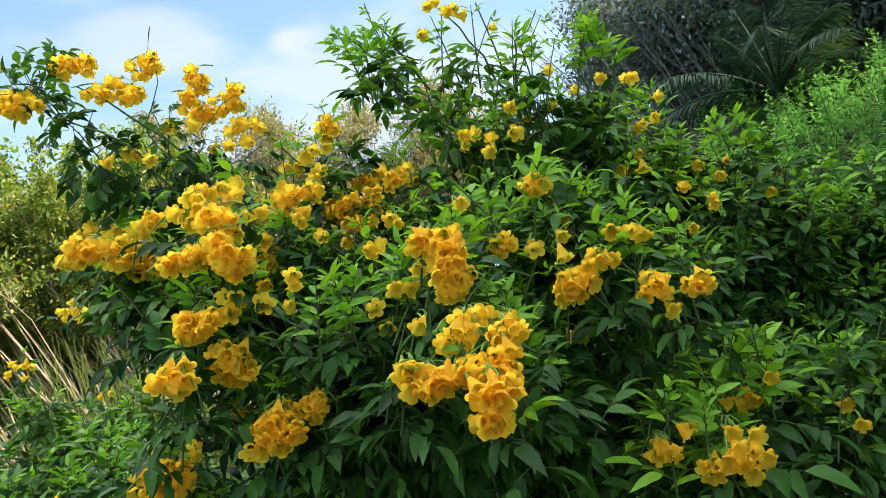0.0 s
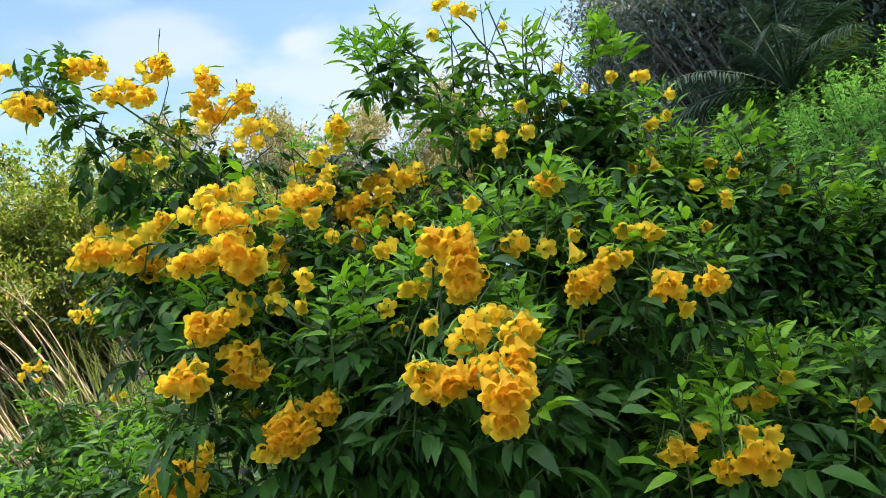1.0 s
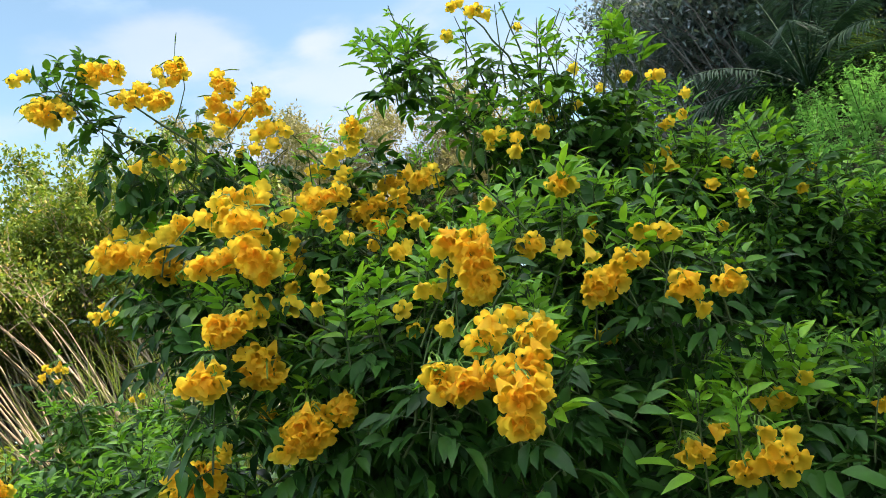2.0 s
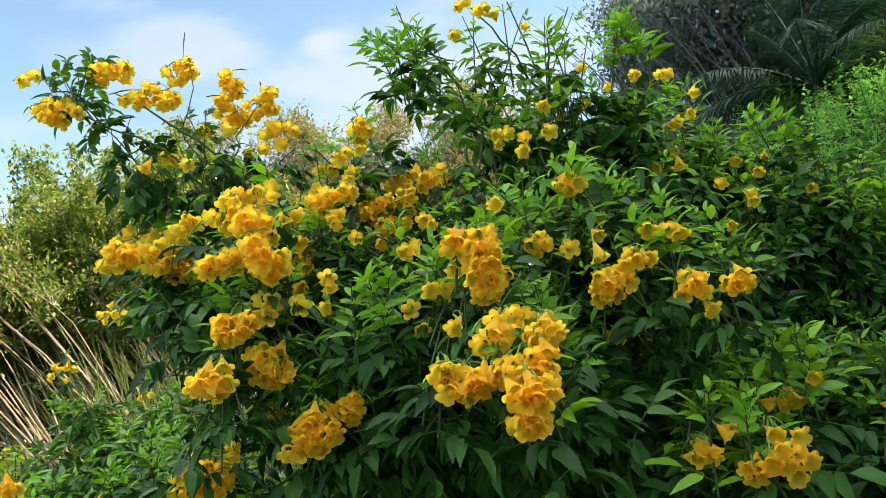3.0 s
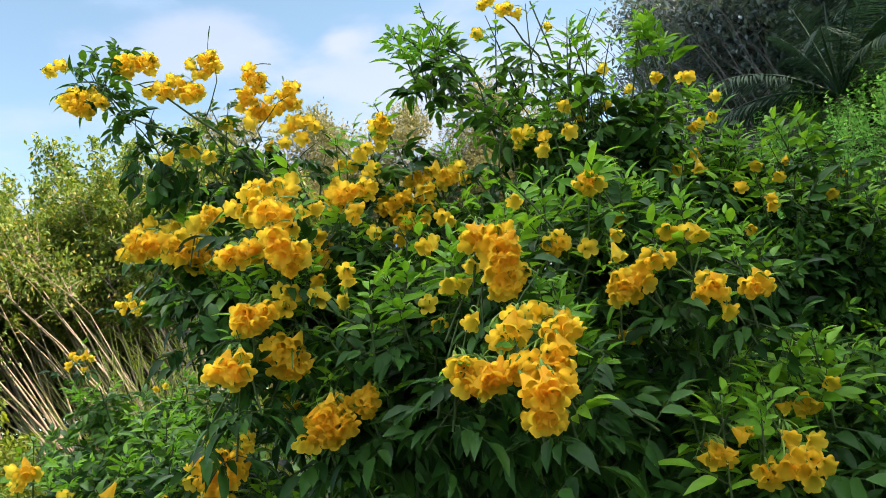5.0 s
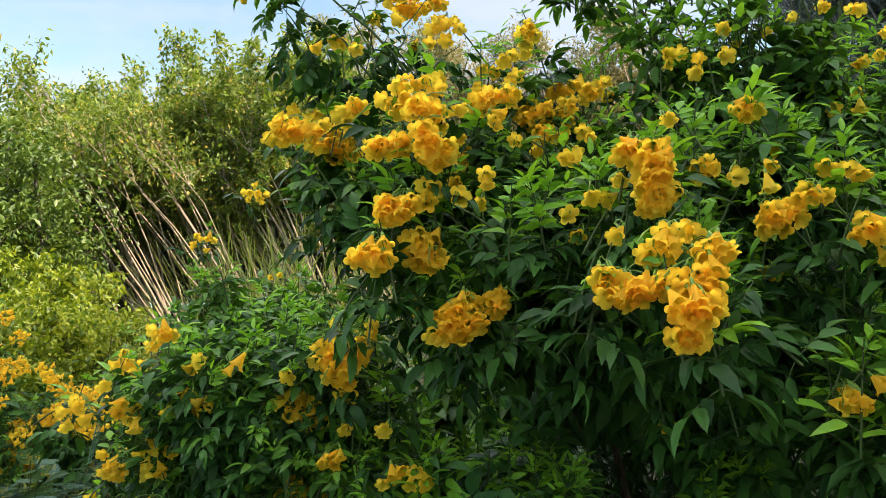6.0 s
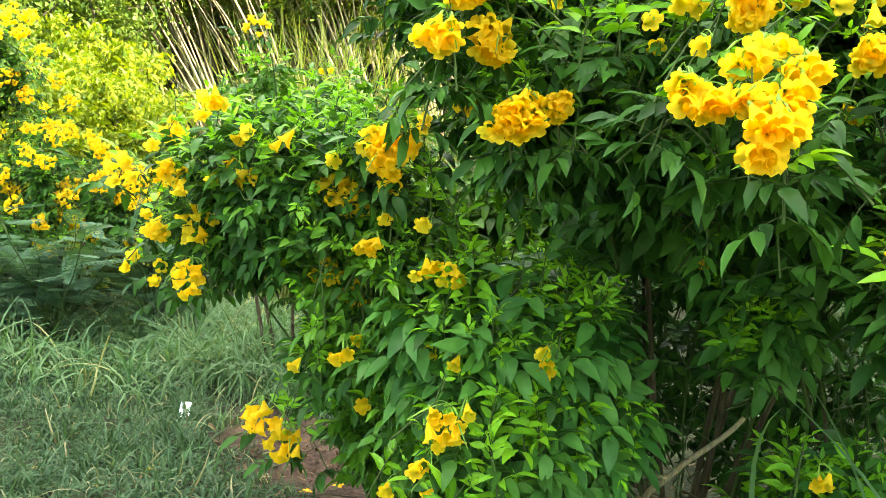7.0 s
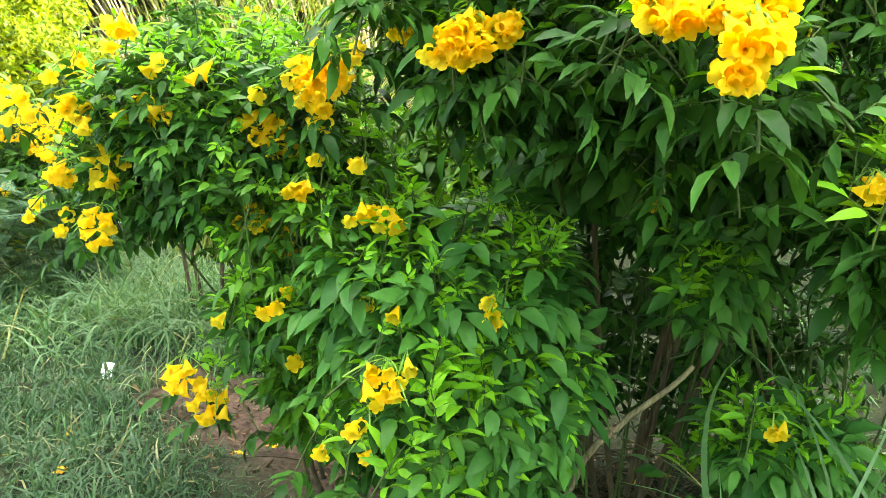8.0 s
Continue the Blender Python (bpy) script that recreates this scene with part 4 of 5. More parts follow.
bloom(-1.16, 1.99, 0.97, 0.054, 0.045, 6); bloom(-1.49, 2.21, 0.82, 0.026, 0.026, 2); bloom(-1.32, 2.07, 0.82, 0.022, 0.027, 2)
bloom(-1.16, 1.94, 0.82, 0.049, 0.044, 6)
for x, y, z, k in ((-1.17, 2.17, 1.32, 1), (-0.98, 1.99, 1.29, 1), (-0.90, 2.01, 1.29, 1), (-0.96, 2.43, 1.40, 1), (-0.90, 2.46, 1.40, 1), (-1.08, 2.52, 1.46, 1), (-0.94, 1.83, 1.19, 0.9), (-1.05, 1.84, 1.14, 0.9), (-0.40, 1.82, 1.01, 1.1), (-0.43, 1.81, 0.97, 1), (-0.19, 1.92, 0.94, 1.1), (-0.14, 1.97, 0.95, 1), (-0.33, 1.79, 0.88, 1), (-0.26, 1.76, 0.70, 1.1), (-0.30, 1.71, 0.72, 1), (-0.22, 1.76, 0.71, 1), (-0.31, 1.67, 0.64, 1), (-0.20, 1.85, 0.55, 1.1), (-0.26, 1.74, 0.51, 1), (-0.33, 1.63, 0.54, 1), (-0.81, 1.97, 0.52, 1), (-0.62, 1.98, 0.79, 0.9), (-0.53, 1.87, 1.20, 0.9), (-0.79, 1.93, 0.78, 0.9)):
    fresh_tip(x, y, z, k)
finish_bush()

start_bush("trumpet_bush", "leafy bush with few yellow flowers on a weedy slope", (0.9, 2.6, 0.1))
for k in range(8):
    a = k * 2.4
    foot = (0.85 + 0.1 * math.cos(a), 2.6 + 0.1 * math.sin(a), 0.05)
    stem(foot, (0.8 + 0.3 * math.cos(a), 2.45 + 0.25 * math.sin(a), 0.6), (0.8 + 0.55 * math.cos(a), 2.2 + 0.3 * math.sin(a), 1.15), thick=RNG.uniform(0.004, 0.009), thin=0.002)
lobe((0.88, 2.05, 1.12), (0.36, 0.26, 0.22), 44, 0.1, size=0.82)
lobe((0.5, 1.72, 1.1), (0.14, 0.14, 0.14), 12, 0.6, up=1.0)
lobe((1.35, 2.6, 1.35), (0.36, 0.3, 0.36), 46, 0.3, size=0.85)
lobe((1.45, 2.62, 1.60), (0.34, 0.28, 0.20), 30, 0.25, size=0.85)
lobe((1.15, 2.5, 1.66), (0.24, 0.24, 0.18), 20, 0.25, size=0.85)
# low shaded masses, lightened by leaf colour instead of by light
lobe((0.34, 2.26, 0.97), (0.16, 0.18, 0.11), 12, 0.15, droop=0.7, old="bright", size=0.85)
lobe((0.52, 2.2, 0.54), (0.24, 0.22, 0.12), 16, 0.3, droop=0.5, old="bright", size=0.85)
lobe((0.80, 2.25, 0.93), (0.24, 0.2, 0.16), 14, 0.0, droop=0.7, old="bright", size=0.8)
for x, y, z in ((1.42, 2.5, 1.72), (1.5, 2.6, 1.74), (1.3, 2.45, 1.6), (0.6, 1.75, 1.3), (0.68, 1.8, 1.3), (0.5, 1.6, 1.2)):
    shoot((x, y, z), (RNG.normal(0, 0.2), -0.1, 1), 0.24, 4, 0.7)
bloom(0.39, 1.51, 1.08, 0.023, 0.017, 3); bloom(0.44, 1.50, 1.10, 0.010, 0.013, 2); bloom(0.59, 1.62, 1.14, 0.027, 0.023, 3)
bloom(0.51, 1.45, 1.06, 0.040, 0.048, 6); bloom(0.46, 1.48, 1.04, 0.019, 0.013, 3); bloom(0.86, 1.77, 1.09, 0.011, 0.011, 1)
bloom(0.64, 1.59, 1.17, 0.010, 0.010, 1); bloom(0.85, 1.69, 1.04, 0.010, 0.010, 1)
bloom(0.37, 1.77, 0.60, 0.018, 0.010, 2); bloom(0.13, 2.06, 1.01, 0.013, 0.010, 1); bloom(0.30, 1.63, 1.33, 0.010, 0.010, 1)
bloom(0.40, 1.55, 1.09, 0.010, 0.010, 1)
for x, y, z, k in ((0.50, 1.53, 1.22, 1.3), (0.41, 1.49, 1.19, 1.3), (0.61, 1.65, 1.27, 1.2), (0.65, 1.62, 1.28, 1.2), (0.47, 1.48, 1.15, 1.1), (0.81, 1.83, 1.25, 1), (1.33, 2.42, 1.23, 1), (1.24, 2.40, 1.25, 1), (0.34, 2.22, 0.47, 1.2), (0.37, 2.13, 0.53, 1.1), (0.21, 2.10, 0.89, 1), (0.25, 2.10, 0.92, 1), (0.29, 2.11, 0.92, 1), (0.39, 2.02, 0.60, 1)):
    fresh_tip(x, y, z, k)
finish_bush()

# the bush behind, half seen, and the one standing in the sun
start_bush("trumpet_bush", "thin bush behind with a few yellow flowers", (-1.7, 4.2, 0.0))
for k in range(5):
    a = k * 2.4
    stem((-1.7 + 0.1 * math.cos(a), 4.2, 0.0), (-1.75 + 0.3 * math.cos(a), 4.1, 0.9), (-1.8 + 0.5 * math.cos(a), 4.0 + 0.3 * math.sin(a), 1.7), thick=0.012, thin=0.003)
lobe((-1.6, 4.0, 1.4), (0.6, 0.4, 0.35), 50, 0.1, old="mid")
lobe((-1.3, 3.6, 1.2), (0.4, 0.3, 0.25), 30, 0.05)
lobe((-1.84, 3.88, 1.74), (0.24, 0.2, 0.18), 5, 0.5, size=0.8, old="mid")
lobe((-1.55, 3.98, 1.6), (0.2, 0.2, 0.16), 4, 0.5, size=0.85)
bloom(-1.88, 3.77, 1.86, 0.075, 0.045, 6); bloom(-1.57, 3.93, 1.70, 0.04, 0.03, 2); bloom(-1.46, 3.4, 1.99, 0.06, 0.05, 6)
finish_bush(60)

start_bush("trumpet_bush", "spreading bush covered in yellow flowers in full sun", (-4.1, 5.3, 0.0))
for k in range(6):
    a = k * 2.4
    stem((-4.1 + 0.1 * math.cos(a), 5.3, 0.0), (-4.1 + 0.4 * math.cos(a), 5.2 + 0.3 * math.sin(a), 0.6), (-4.1 + 0.8 * math.cos(a), 5.2 + 0.5 * math.sin(a), 1.2), thick=0.014, thin=0.003)
for c, r, n in (((-3.9, 5.0, 1.0), (0.6, 0.45, 0.32), 66), ((-4.5, 5.1, 1.45), (0.55, 0.45, 0.4), 56), ((-3.4, 5.2, 0.85), (0.5, 0.4, 0.28), 44), ((-4.1, 4.8, 0.65), (0.55, 0.3, 0.22), 34), ((-4.3, 4.9, 1.8), (0.4, 0.3, 0.3), 36)):
    lobe(c, r, n, 0.12, size=0.8)
    for _ in range(int(n * 0.48)):
        d = unit(RNG.normal(0, 1, 3) + np.array((0.3, -0.7, 0.35)))
        q = np.array(c) + np.array(r) * d * 1.03
        bloom(*q, RNG.uniform(0.05, 0.08), RNG.uniform(0.04, 0.06), int(RNG.integers(5, 10)), back=False)
finish_bush(0)


# ---- feathery shrubs, trees and the hill ----
def frond(pairs=9, length=0.26):
    """A twice-feathered leaf along +y."""
    out = [(*tube(bent((0, 0, 0), (0, length, -0.03), 0.01, 5), np.linspace(0.0016, 0.0008, 5), 3), 0)]
    for k in range(pairs):
        s = length * (0.2 + 0.8 * k / (pairs - 1))
        reach = 0.085 * math.sin(0.5 + 2.2 * k / pairs)
        for side in (-1, 1):
            way = np.array((side * 0.85, 0.5, -0.15))
            for j in range(8):
                q = np.array((0, s, -0.03 * s / length)) + way * reach * (j + 0.5) / 8
                for e in (-1, 1):
                    v, f = leaflet(0.02, 0.009, 0.1, 0.1, 3)
                    out.append((v @ turn_z(-side * 1.05 + e * 1.25).T + q, f, 0))
    return joined(out)


def feathery_shrub(base, high, n, seed, wide=0.45):
    ob = thing("feathery_shrub", "blue-green shrub with feathery leaves beside the grass", "shrub", "feathery shrubs", at=base)
    r = np.random.default_rng(seed)
    v0, f0, _ = FROND
    P, D = [], []
    for k in range(n // 9):
        tip = np.array((r.normal(0, wide * 0.6), r.normal(0, wide * 0.5), high * r.uniform(0.5, 1.0)))
        pts = bent((0, 0, 0), tip, 0.05, 6, 0.01)
        part("stem", mesh_of("stem", *tube(pts, np.linspace(0.007, 0.002, 6), 5), [TWIG]), ob)
        for j in range(9):
            P.append(pts[0] + (pts[-1] - pts[0]) * r.uniform(0.35, 1.0))
            D.append(r.normal(0, 1, 3) * (1, 1, 0.25) + (0, -0.3, 0.25))
    M = frames_to(np.array(D), np.tile((0.0, 0.0, 1.0), (len(D), 1)) + r.normal(0, 0.15, (len(D), 3))) * r.uniform(0.5, 0.95, (len(D), 1, 1))
    part("foliage", mesh_of("foliage", *scatter(v0, f0, M, np.array(P)), [FEATHER]), ob, kind="stuff")
    return ob


FROND = frond()
feathery_shrub((-3.3, 4.35, 0.0), 0.8, 200, 3)
feathery_shrub((-2.85, 4.75, 0.0), 0.75, 170, 4)
feathery_shrub((-3.8, 4.15, 0.0), 0.7, 170, 5)

SMALL = leaflet(1.0, 0.42, 0.25, 0.2, 4)
TINY = (np.array([(0, 0, 0), (-0.22, 0.45, 0.07), (0, 1, -0.15), (0, 0.5, -0.02), (0.22, 0.45, 0.07)]), np.array([(0, 3, 2, 1), (0, 4, 2, 3)]))


def crown(r, centres, spread, n, leaf, hang=0.2):
    """Many small leaves in uneven clumps."""
    C = np.asarray(centres)
    P = np.concatenate([c + np.clip(r.normal(0, 1, (n, 3)), -1.7, 1.7) * spread * r.uniform(0.6, 1.3) for c in C])
    D = r.normal(0, 1, P.shape) - (0, 0, hang)
    M = frames_to(D, r.normal(0, 0.6, P.shape) + (0, 0, 1)) * (leaf * r.uniform(0.6, 1.4, (len(P), 1, 1)))
    return scatter(*TINY, M, P)


def tree(name, label, category, group, high, lean, wide, stems, mats, n, spread, leaf, seed, thick=0.08, bare_to=0.45, limbs=9, plume=0.0):
    """A tree: tapered stems from one foot, limbs, and a crown of leaf clumps with gaps. Built at the origin."""
    r = np.random.default_rng(seed)
    ob = thing(name, label, category, group)
    tips = []
    for s in range(stems):
        a = r.uniform(0, 6.28)
        top = np.array((lean * high * r.uniform(0.6, 1.5) + wide * 0.4 * math.cos(a), wide * 0.5 * math.sin(a), high * r.uniform(0.72, 1.02)))
        pts = bent((0.12 * math.cos(a), 0.12 * math.sin(a), -0.3), top, 0.04 * high, 9, 0.02 * high / 5)
        rad = np.linspace(thick * r.uniform(0.7, 1.1), thick * 0.15, 9)
        part("trunk", mesh_of("trunk", *tube(pts, rad, 8), [mats[0]]), ob)
        lot = []
        for k in range(limbs):
            t = r.uniform(bare_to, 0.98)
            at = np.array([np.interp(t, np.linspace(0, 1, 9), pts[:, c]) for c in range(3)])
            b = r.uniform(0, 6.28)
            reach = wide * r.uniform(0.35, 0.75) * (1.15 - 0.6 * t)
            tip = at + np.array((math.cos(b) * reach, math.sin(b) * reach, reach * r.uniform(0.3, 1.0)))
            lot.append((*tube(bent(at, tip, 0.05 * reach, 5), np.linspace(thick * 0.3, thick * 0.06, 5), 5), 0))
            tips += [tip, at + (tip - at) * 0.6]
        tips.append(pts[-1])
        for k in range(3 if plume else 0):
            a2, up = r.uniform(0, 6.28), plume * r.uniform(0.5, 1.2)
            tip = pts[-1] + np.array((0.35 * math.cos(a2) - 0.1, 0.35 * math.sin(a2), up))
            lot.append((*tube(bent(pts[-2], tip, 0.03, 5), np.linspace(thick * 0.25, thick * 0.06, 5), 5), 0))
            tips += [tip, tip - (0, 0, 0.35), tip - (0, 0, 0.75)]
        v, f, w = joined(lot)
        part("branchwork", mesh_of("branchwork", v, f, [mats[0]], w), ob, kind="stuff")
    part("crown", mesh_of("crown", *crown(r, tips, spread, n, leaf), [mats[1]]), ob, kind="stuff")
    return ob


def plant(models, spots, seed, size=(0.85, 1.15)):
    """Sets copies of the models on the ground; each model itself takes the first spots."""
    r = np.random.default_rng(seed)
    for k, (x, y) in enumerate(spots):
        m = pose(x, y, float(field(np.array(x), np.array(y))) - 0.05, 0, 0, r.uniform(-25, 25)) @ Matrix.Scale(r.uniform(*size), 4)
        if k < len(models):
            models[k].matrix_basis = m
        else:
            src = models[k % len(models)]
            made = copy_thing(src, pose(0, 0, 0))
            made.matrix_basis = m


rubber = [tree("rubber_tree", "slender leaning tree with pale stems and clumped olive leaves", "tree", "row of leaning trees", 5.4, -0.36, 2.5, 8, (PALEBARK, RUBBERLEAF), 62, 0.13, 0.14, s, 0.042, 0.5, 7, 1.7) for s in range(4)]
plant(rubber, [(-14.2 + 0.68 * k + 0.3 * math.sin(5 * k), 18.2 + 1.3 * math.sin(2.3 * k)) for k in range(18)], 1, (0.66, 0.98))
leaning = [tree("rubber_tree", "bare pale leaning stems with thin tufts of leaves", "tree", "row of leaning trees", 6.3, -0.5, 2.2, 9, (PALEBARK, RUBBERLEAF), 22, 0.15, 0.13, 80 + s, 0.034, 0.72, 4, 0.5) for s in range(2)]
plant(leaning, [(-9.4, 15.8), (-8.6, 16.4), (-7.7, 15.8), (-6.8, 16.4), (-6.0, 15.7), (-5.2, 16.3), (-4.4, 16.0)], 6, (0.8, 1.05))
tan = [tree("dry_tree", "bushy tree with dry olive-tan foliage on the rise", "tree", "trees on the rise", 6.6, -0.08, 3.0, 3, (PALEBARK, TANLEAF), 460, 0.27, 0.095, 20 + s, 0.06, 0.2) for s in range(2)]
plant(tan, [(-4.4, 21.5), (-2.9, 22.5), (-1.5, 21.8), (-0.2, 22.6), (1.1, 22.0), (2.3, 23.0), (3.4, 22.2), (-5.4, 22.8)], 2, (0.98, 1.22))
woods = [tree("forest_tree", "dense dark forest tree in the shade of the hill", "tree", "forest on the hill", 7.6, -0.06, 3.4, 2, (DARKBARK, WOODLEAF_HAZED), 620, 0.46, 0.066, 30 + s, 0.12, 0.15, 13) for s in range(3)]
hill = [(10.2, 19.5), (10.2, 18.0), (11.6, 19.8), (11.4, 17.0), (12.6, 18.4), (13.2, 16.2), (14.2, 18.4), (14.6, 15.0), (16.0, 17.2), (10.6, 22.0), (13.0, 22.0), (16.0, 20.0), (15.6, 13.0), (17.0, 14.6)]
# two unseen rows of trees, added to keep the sun off the bush
shade_belt = [(6.5 + 0.25 * math.sin(3 * k), -1.3 + 1.15 * k) for k in range(7)] + [(8.2 + 0.3 * math.sin(2 * k), -1.8 + 1.2 * k) for k in range(8)]
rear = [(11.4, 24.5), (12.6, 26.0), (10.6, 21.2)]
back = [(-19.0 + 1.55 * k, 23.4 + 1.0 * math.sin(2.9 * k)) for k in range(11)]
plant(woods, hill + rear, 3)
# sun-blocking copies, scaled up to move the shadow edge
for k, (x, y) in enumerate(shade_belt):
    made = copy_thing(woods[k % 3], pose(0, 0, 0))
    made.matrix_basis = pose(x, y, float(field(np.array(x), np.array(y))) - 0.05, 0, 0, 40 * k) @ Matrix.Scale(1.14, 4)
scrub = [tree("dark_shrub", "dark leafy scrub at the foot of the wood", "shrub", "scrub below the wood", 3.0, -0.05, 2.2, 3, (DARKBARK, WOODLEAF_HAZED), 150, 0.32, 0.12, 70, 0.04, 0.05, 10)]
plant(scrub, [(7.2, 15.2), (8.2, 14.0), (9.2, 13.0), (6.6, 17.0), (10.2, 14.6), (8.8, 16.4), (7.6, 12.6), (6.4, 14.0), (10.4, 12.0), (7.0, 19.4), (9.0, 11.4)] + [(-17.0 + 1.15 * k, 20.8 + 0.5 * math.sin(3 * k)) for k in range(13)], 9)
olive = [tree("olive_shrub", "small round yellowish-olive tree beside the palm", "tree", "", 1.5, 0.0, 1.1, 3, (DARKBARK, GROVELEAF), 150, 0.14, 0.06, 75, 0.03, 0.1, 9)]
plant(olive, [(6.4, 11.05)], 11, (0.7, 0.75))
grove = [tree("grove_tree", "dense green tree behind the leaning trees", "tree", "trees behind the row", 5.4, -0.06, 3.4, 2, (DARKBARK, LEAF), 110, 0.5, 0.22, 60, 0.12, 0.05, 13)]
plant(grove, back, 8, (0.75, 0.95))
shrubs = [tree("green_shrub", "bright green leafy shrub in the sun", "shrub", "sunlit shrubs", 2.2, 0.02, 1.4, 4, (DARKBARK, SHRUBLEAF), 130, 0.105, 0.088, 40 + s, 0.03, 0.1, 10) for s in range(2)]
plant(shrubs, [(-5.6, 7.6), (-6.4, 7.0), (-5.1, 7.7), (-7.2, 8.4), (-6.0, 9.2), (-5.9, 8.3), (-7.8, 7.2), (-5.4, 6.6), (-6.7, 9.4), (-7.4, 10.0), (-8.0, 10.8), (-9.0, 10.2)], 4, (0.62, 1.1))
darks = [tree("shade_tree", "round dark-leaved tree behind the shrubs", "tree", "trees behind the shrubs", 5.0, 0.0, 2.4, 2, (DARKBARK, GROVELEAF), 150, 0.3, 0.12, 50, 0.1, 0.15, 12)]
plant(darks, [(-9.6, 10.6), (-9.3, 13.4), (-10.4, 12.6), (-11.2, 12.0), (-9.6, 12.2), (-12.8, 13.6)], 5)


def palm(base, seed):
    ob = thing("coconut_palm", "coconut palm with long drooping fronds against the dark hill", "palm tree", at=base)
    r = np.random.default_rng(seed)
    part("trunk", mesh_of("trunk", *tube(bent((0, 0, -0.3), (-0.1, 0, 0.6), 0, 8, 0.01), np.linspace(0.13, 0.09, 8), 10), [DARKBARK]), ob)
    head = np.array((-0.1, 0, 0.6))
    for k in range(17):
        a, up = k * 2.4, r.uniform(0.5, 1.45)
        way = np.array((math.cos(a) * math.cos(up), math.sin(a) * math.cos(up), math.sin(up)))
        long = r.uniform(1.8, 2.5)
        t = np.linspace(0, 1, 12)[:, None]
        pts = head + way * long * t + np.array((0, 0, -1.0)) * (0.55 + 0.5 * math.cos(up)) * long * 0.5 * t**2
        pieces = [(*tube(pts, np.linspace(0.03, 0.006, 12), 4), 0)]
        P, D = [], []
        T = np.gradient(pts, axis=0)
        for j in range(54):
            s = 0.12 + 0.88 * j / 53
            q = np.array([np.interp(s, t[:, 0], pts[:, c]) for c in range(3)])
            tg = unit([np.interp(s, t[:, 0], T[:, c]) for c in range(3)])
            side = unit(np.cross(tg, (0, 0, 1)))
            for e in (-1, 1):
                P.append(q)
                D.append((side * e * 0.8 + tg * 0.6 + np.array((0, 0, -0.35)) + r.normal(0, 0.08, 3)) * 0.5 * math.sin(0.35 + 2.5 * s) ** 0.6)
        D = np.array(D)
        v0, f0 = leaflet(1.0, 0.055, 0.3, 0.25, 4)
        M = frames_to(D, np.tile((0.0, 0.0, 1.0), (len(D), 1))) * np.linalg.norm(D, axis=1)[:, None, None]
        pieces.append((*scatter(v0, f0, M, np.array(P)), 0))
        v, f, w = joined(pieces)
        part("frond", mesh_of("frond", v, f, [PALMLEAF], w), ob)
    return ob


palm((5.6, 10.45, float(field(np.array(5.6), np.array(10.45)))), 2)

# leaning bare canes in the wood
r_cane = np.random.default_rng(12)
canes = []
for _ in range(100):
    x, y = r_cane.uniform(4.2, 9.0), r_cane.uniform(12.6, 14.6)
    z = float(field(np.array(x), np.array(y)))
    h = r_cane.uniform(1.6, 3.6)
    canes.append((*tube(bent((x, y, z), (x - h * r_cane.uniform(0.25, 0.75), y + r_cane.normal(0, 0.4), z + h), 0.3, 7), np.linspace(0.012, 0.004, 7), 5), 0))
v, f, w = joined(canes)
tagged(new("canes", mesh_of("canes", v, f, [plain_mat("grey_cane", (0.08, 0.085, 0.085), (0.18, 0.18, 0.17), 8)], w)), "thin grey leaning canes in the dark wood", "canes", kind="stuff")


# ---- grass and weeds ----
def blade(bend, stations=5, width=0.05):
    """A grass blade of length one, rising and bending over along +y."""
    t = np.linspace(0, 1, stations)
    a = bend * t
    y, z = np.cumsum(np.sin(a)) / stations, np.cumsum(np.cos(a)) / stations
    w = width * 0.5 * (1 - t**2) + 0.0006
    V = np.stack([np.stack([-w, y - y[0], z - z[0]], 1), np.stack([w, y - y[0], z - z[0]], 1)], 1).reshape(-1, 3)
    F = [[2 * i, 2 * i + 1, 2 * i + 3, 2 * i + 2] for i in range(stations - 1)]
    return V, np.array(F)


def grass(name, label, x, y, length, bend, width, mat, seed, tilt=0.35, stations=5, lift=0.0):
    r = np.random.default_rng(seed)
    n = len(x)
    P = np.stack([x, y, field(x, y) + lift], 1)
    pieces = []
    for k in range(4):
        some = np.arange(n) % 4 == k
        a = r.uniform(0, 2 * np.pi, some.sum())
        up = r.normal(0, tilt, (some.sum(), 3)) * (1, 1, 0) + (0, 0, 1)
        side = np.stack([np.cos(a), np.sin(a), 0 * a], 1)
        d = np.cross(up, side)
        d /= np.linalg.norm(d, axis=1, keepdims=True)
        up /= np.linalg.norm(up, axis=1, keepdims=True)
        M = np.stack([np.cross(d, up), d, up], 2) * (length[some] if np.ndim(length) else length * r.uniform(0.5, 1.3, some.sum()))[:, None, None]
        pieces.append((*scatter(*blade(bend * (0.6 + 0.3 * k), stations, width), M, P[some]), 0))
    v, f, w = joined(pieces)
    return tagged(new(name, mesh_of(name, v, f, [mat], w)), label, "grass", kind="stuff")


r_g = np.random.default_rng(21)
n = 95000
gx, gy = r_g.uniform(-5.2, -0.2, n), 1.6 + 4.6 * r_g.uniform(0, 1, n) ** 1.15
keep = (bare(gx, gy) > 1.0 + 0.35 * (r_g.uniform(0, 1, n) - 0.5)) & (sheltered(gx, gy) > 1)
clump = 0.6 + 0.8 * (np.sin(3.3 * gx + 1.1) * np.sin(2.9 * gy) + 1) / 2
gx, gy, clump = gx[keep], gy[keep], clump[keep]
grass("turf", "short matted grey-green turf wet with dew", gx, gy, 0.105 * clump * r_g.uniform(0.5, 1.4, len(gx)), 2.2, 0.048, TURF, 1, 0.6, 4)


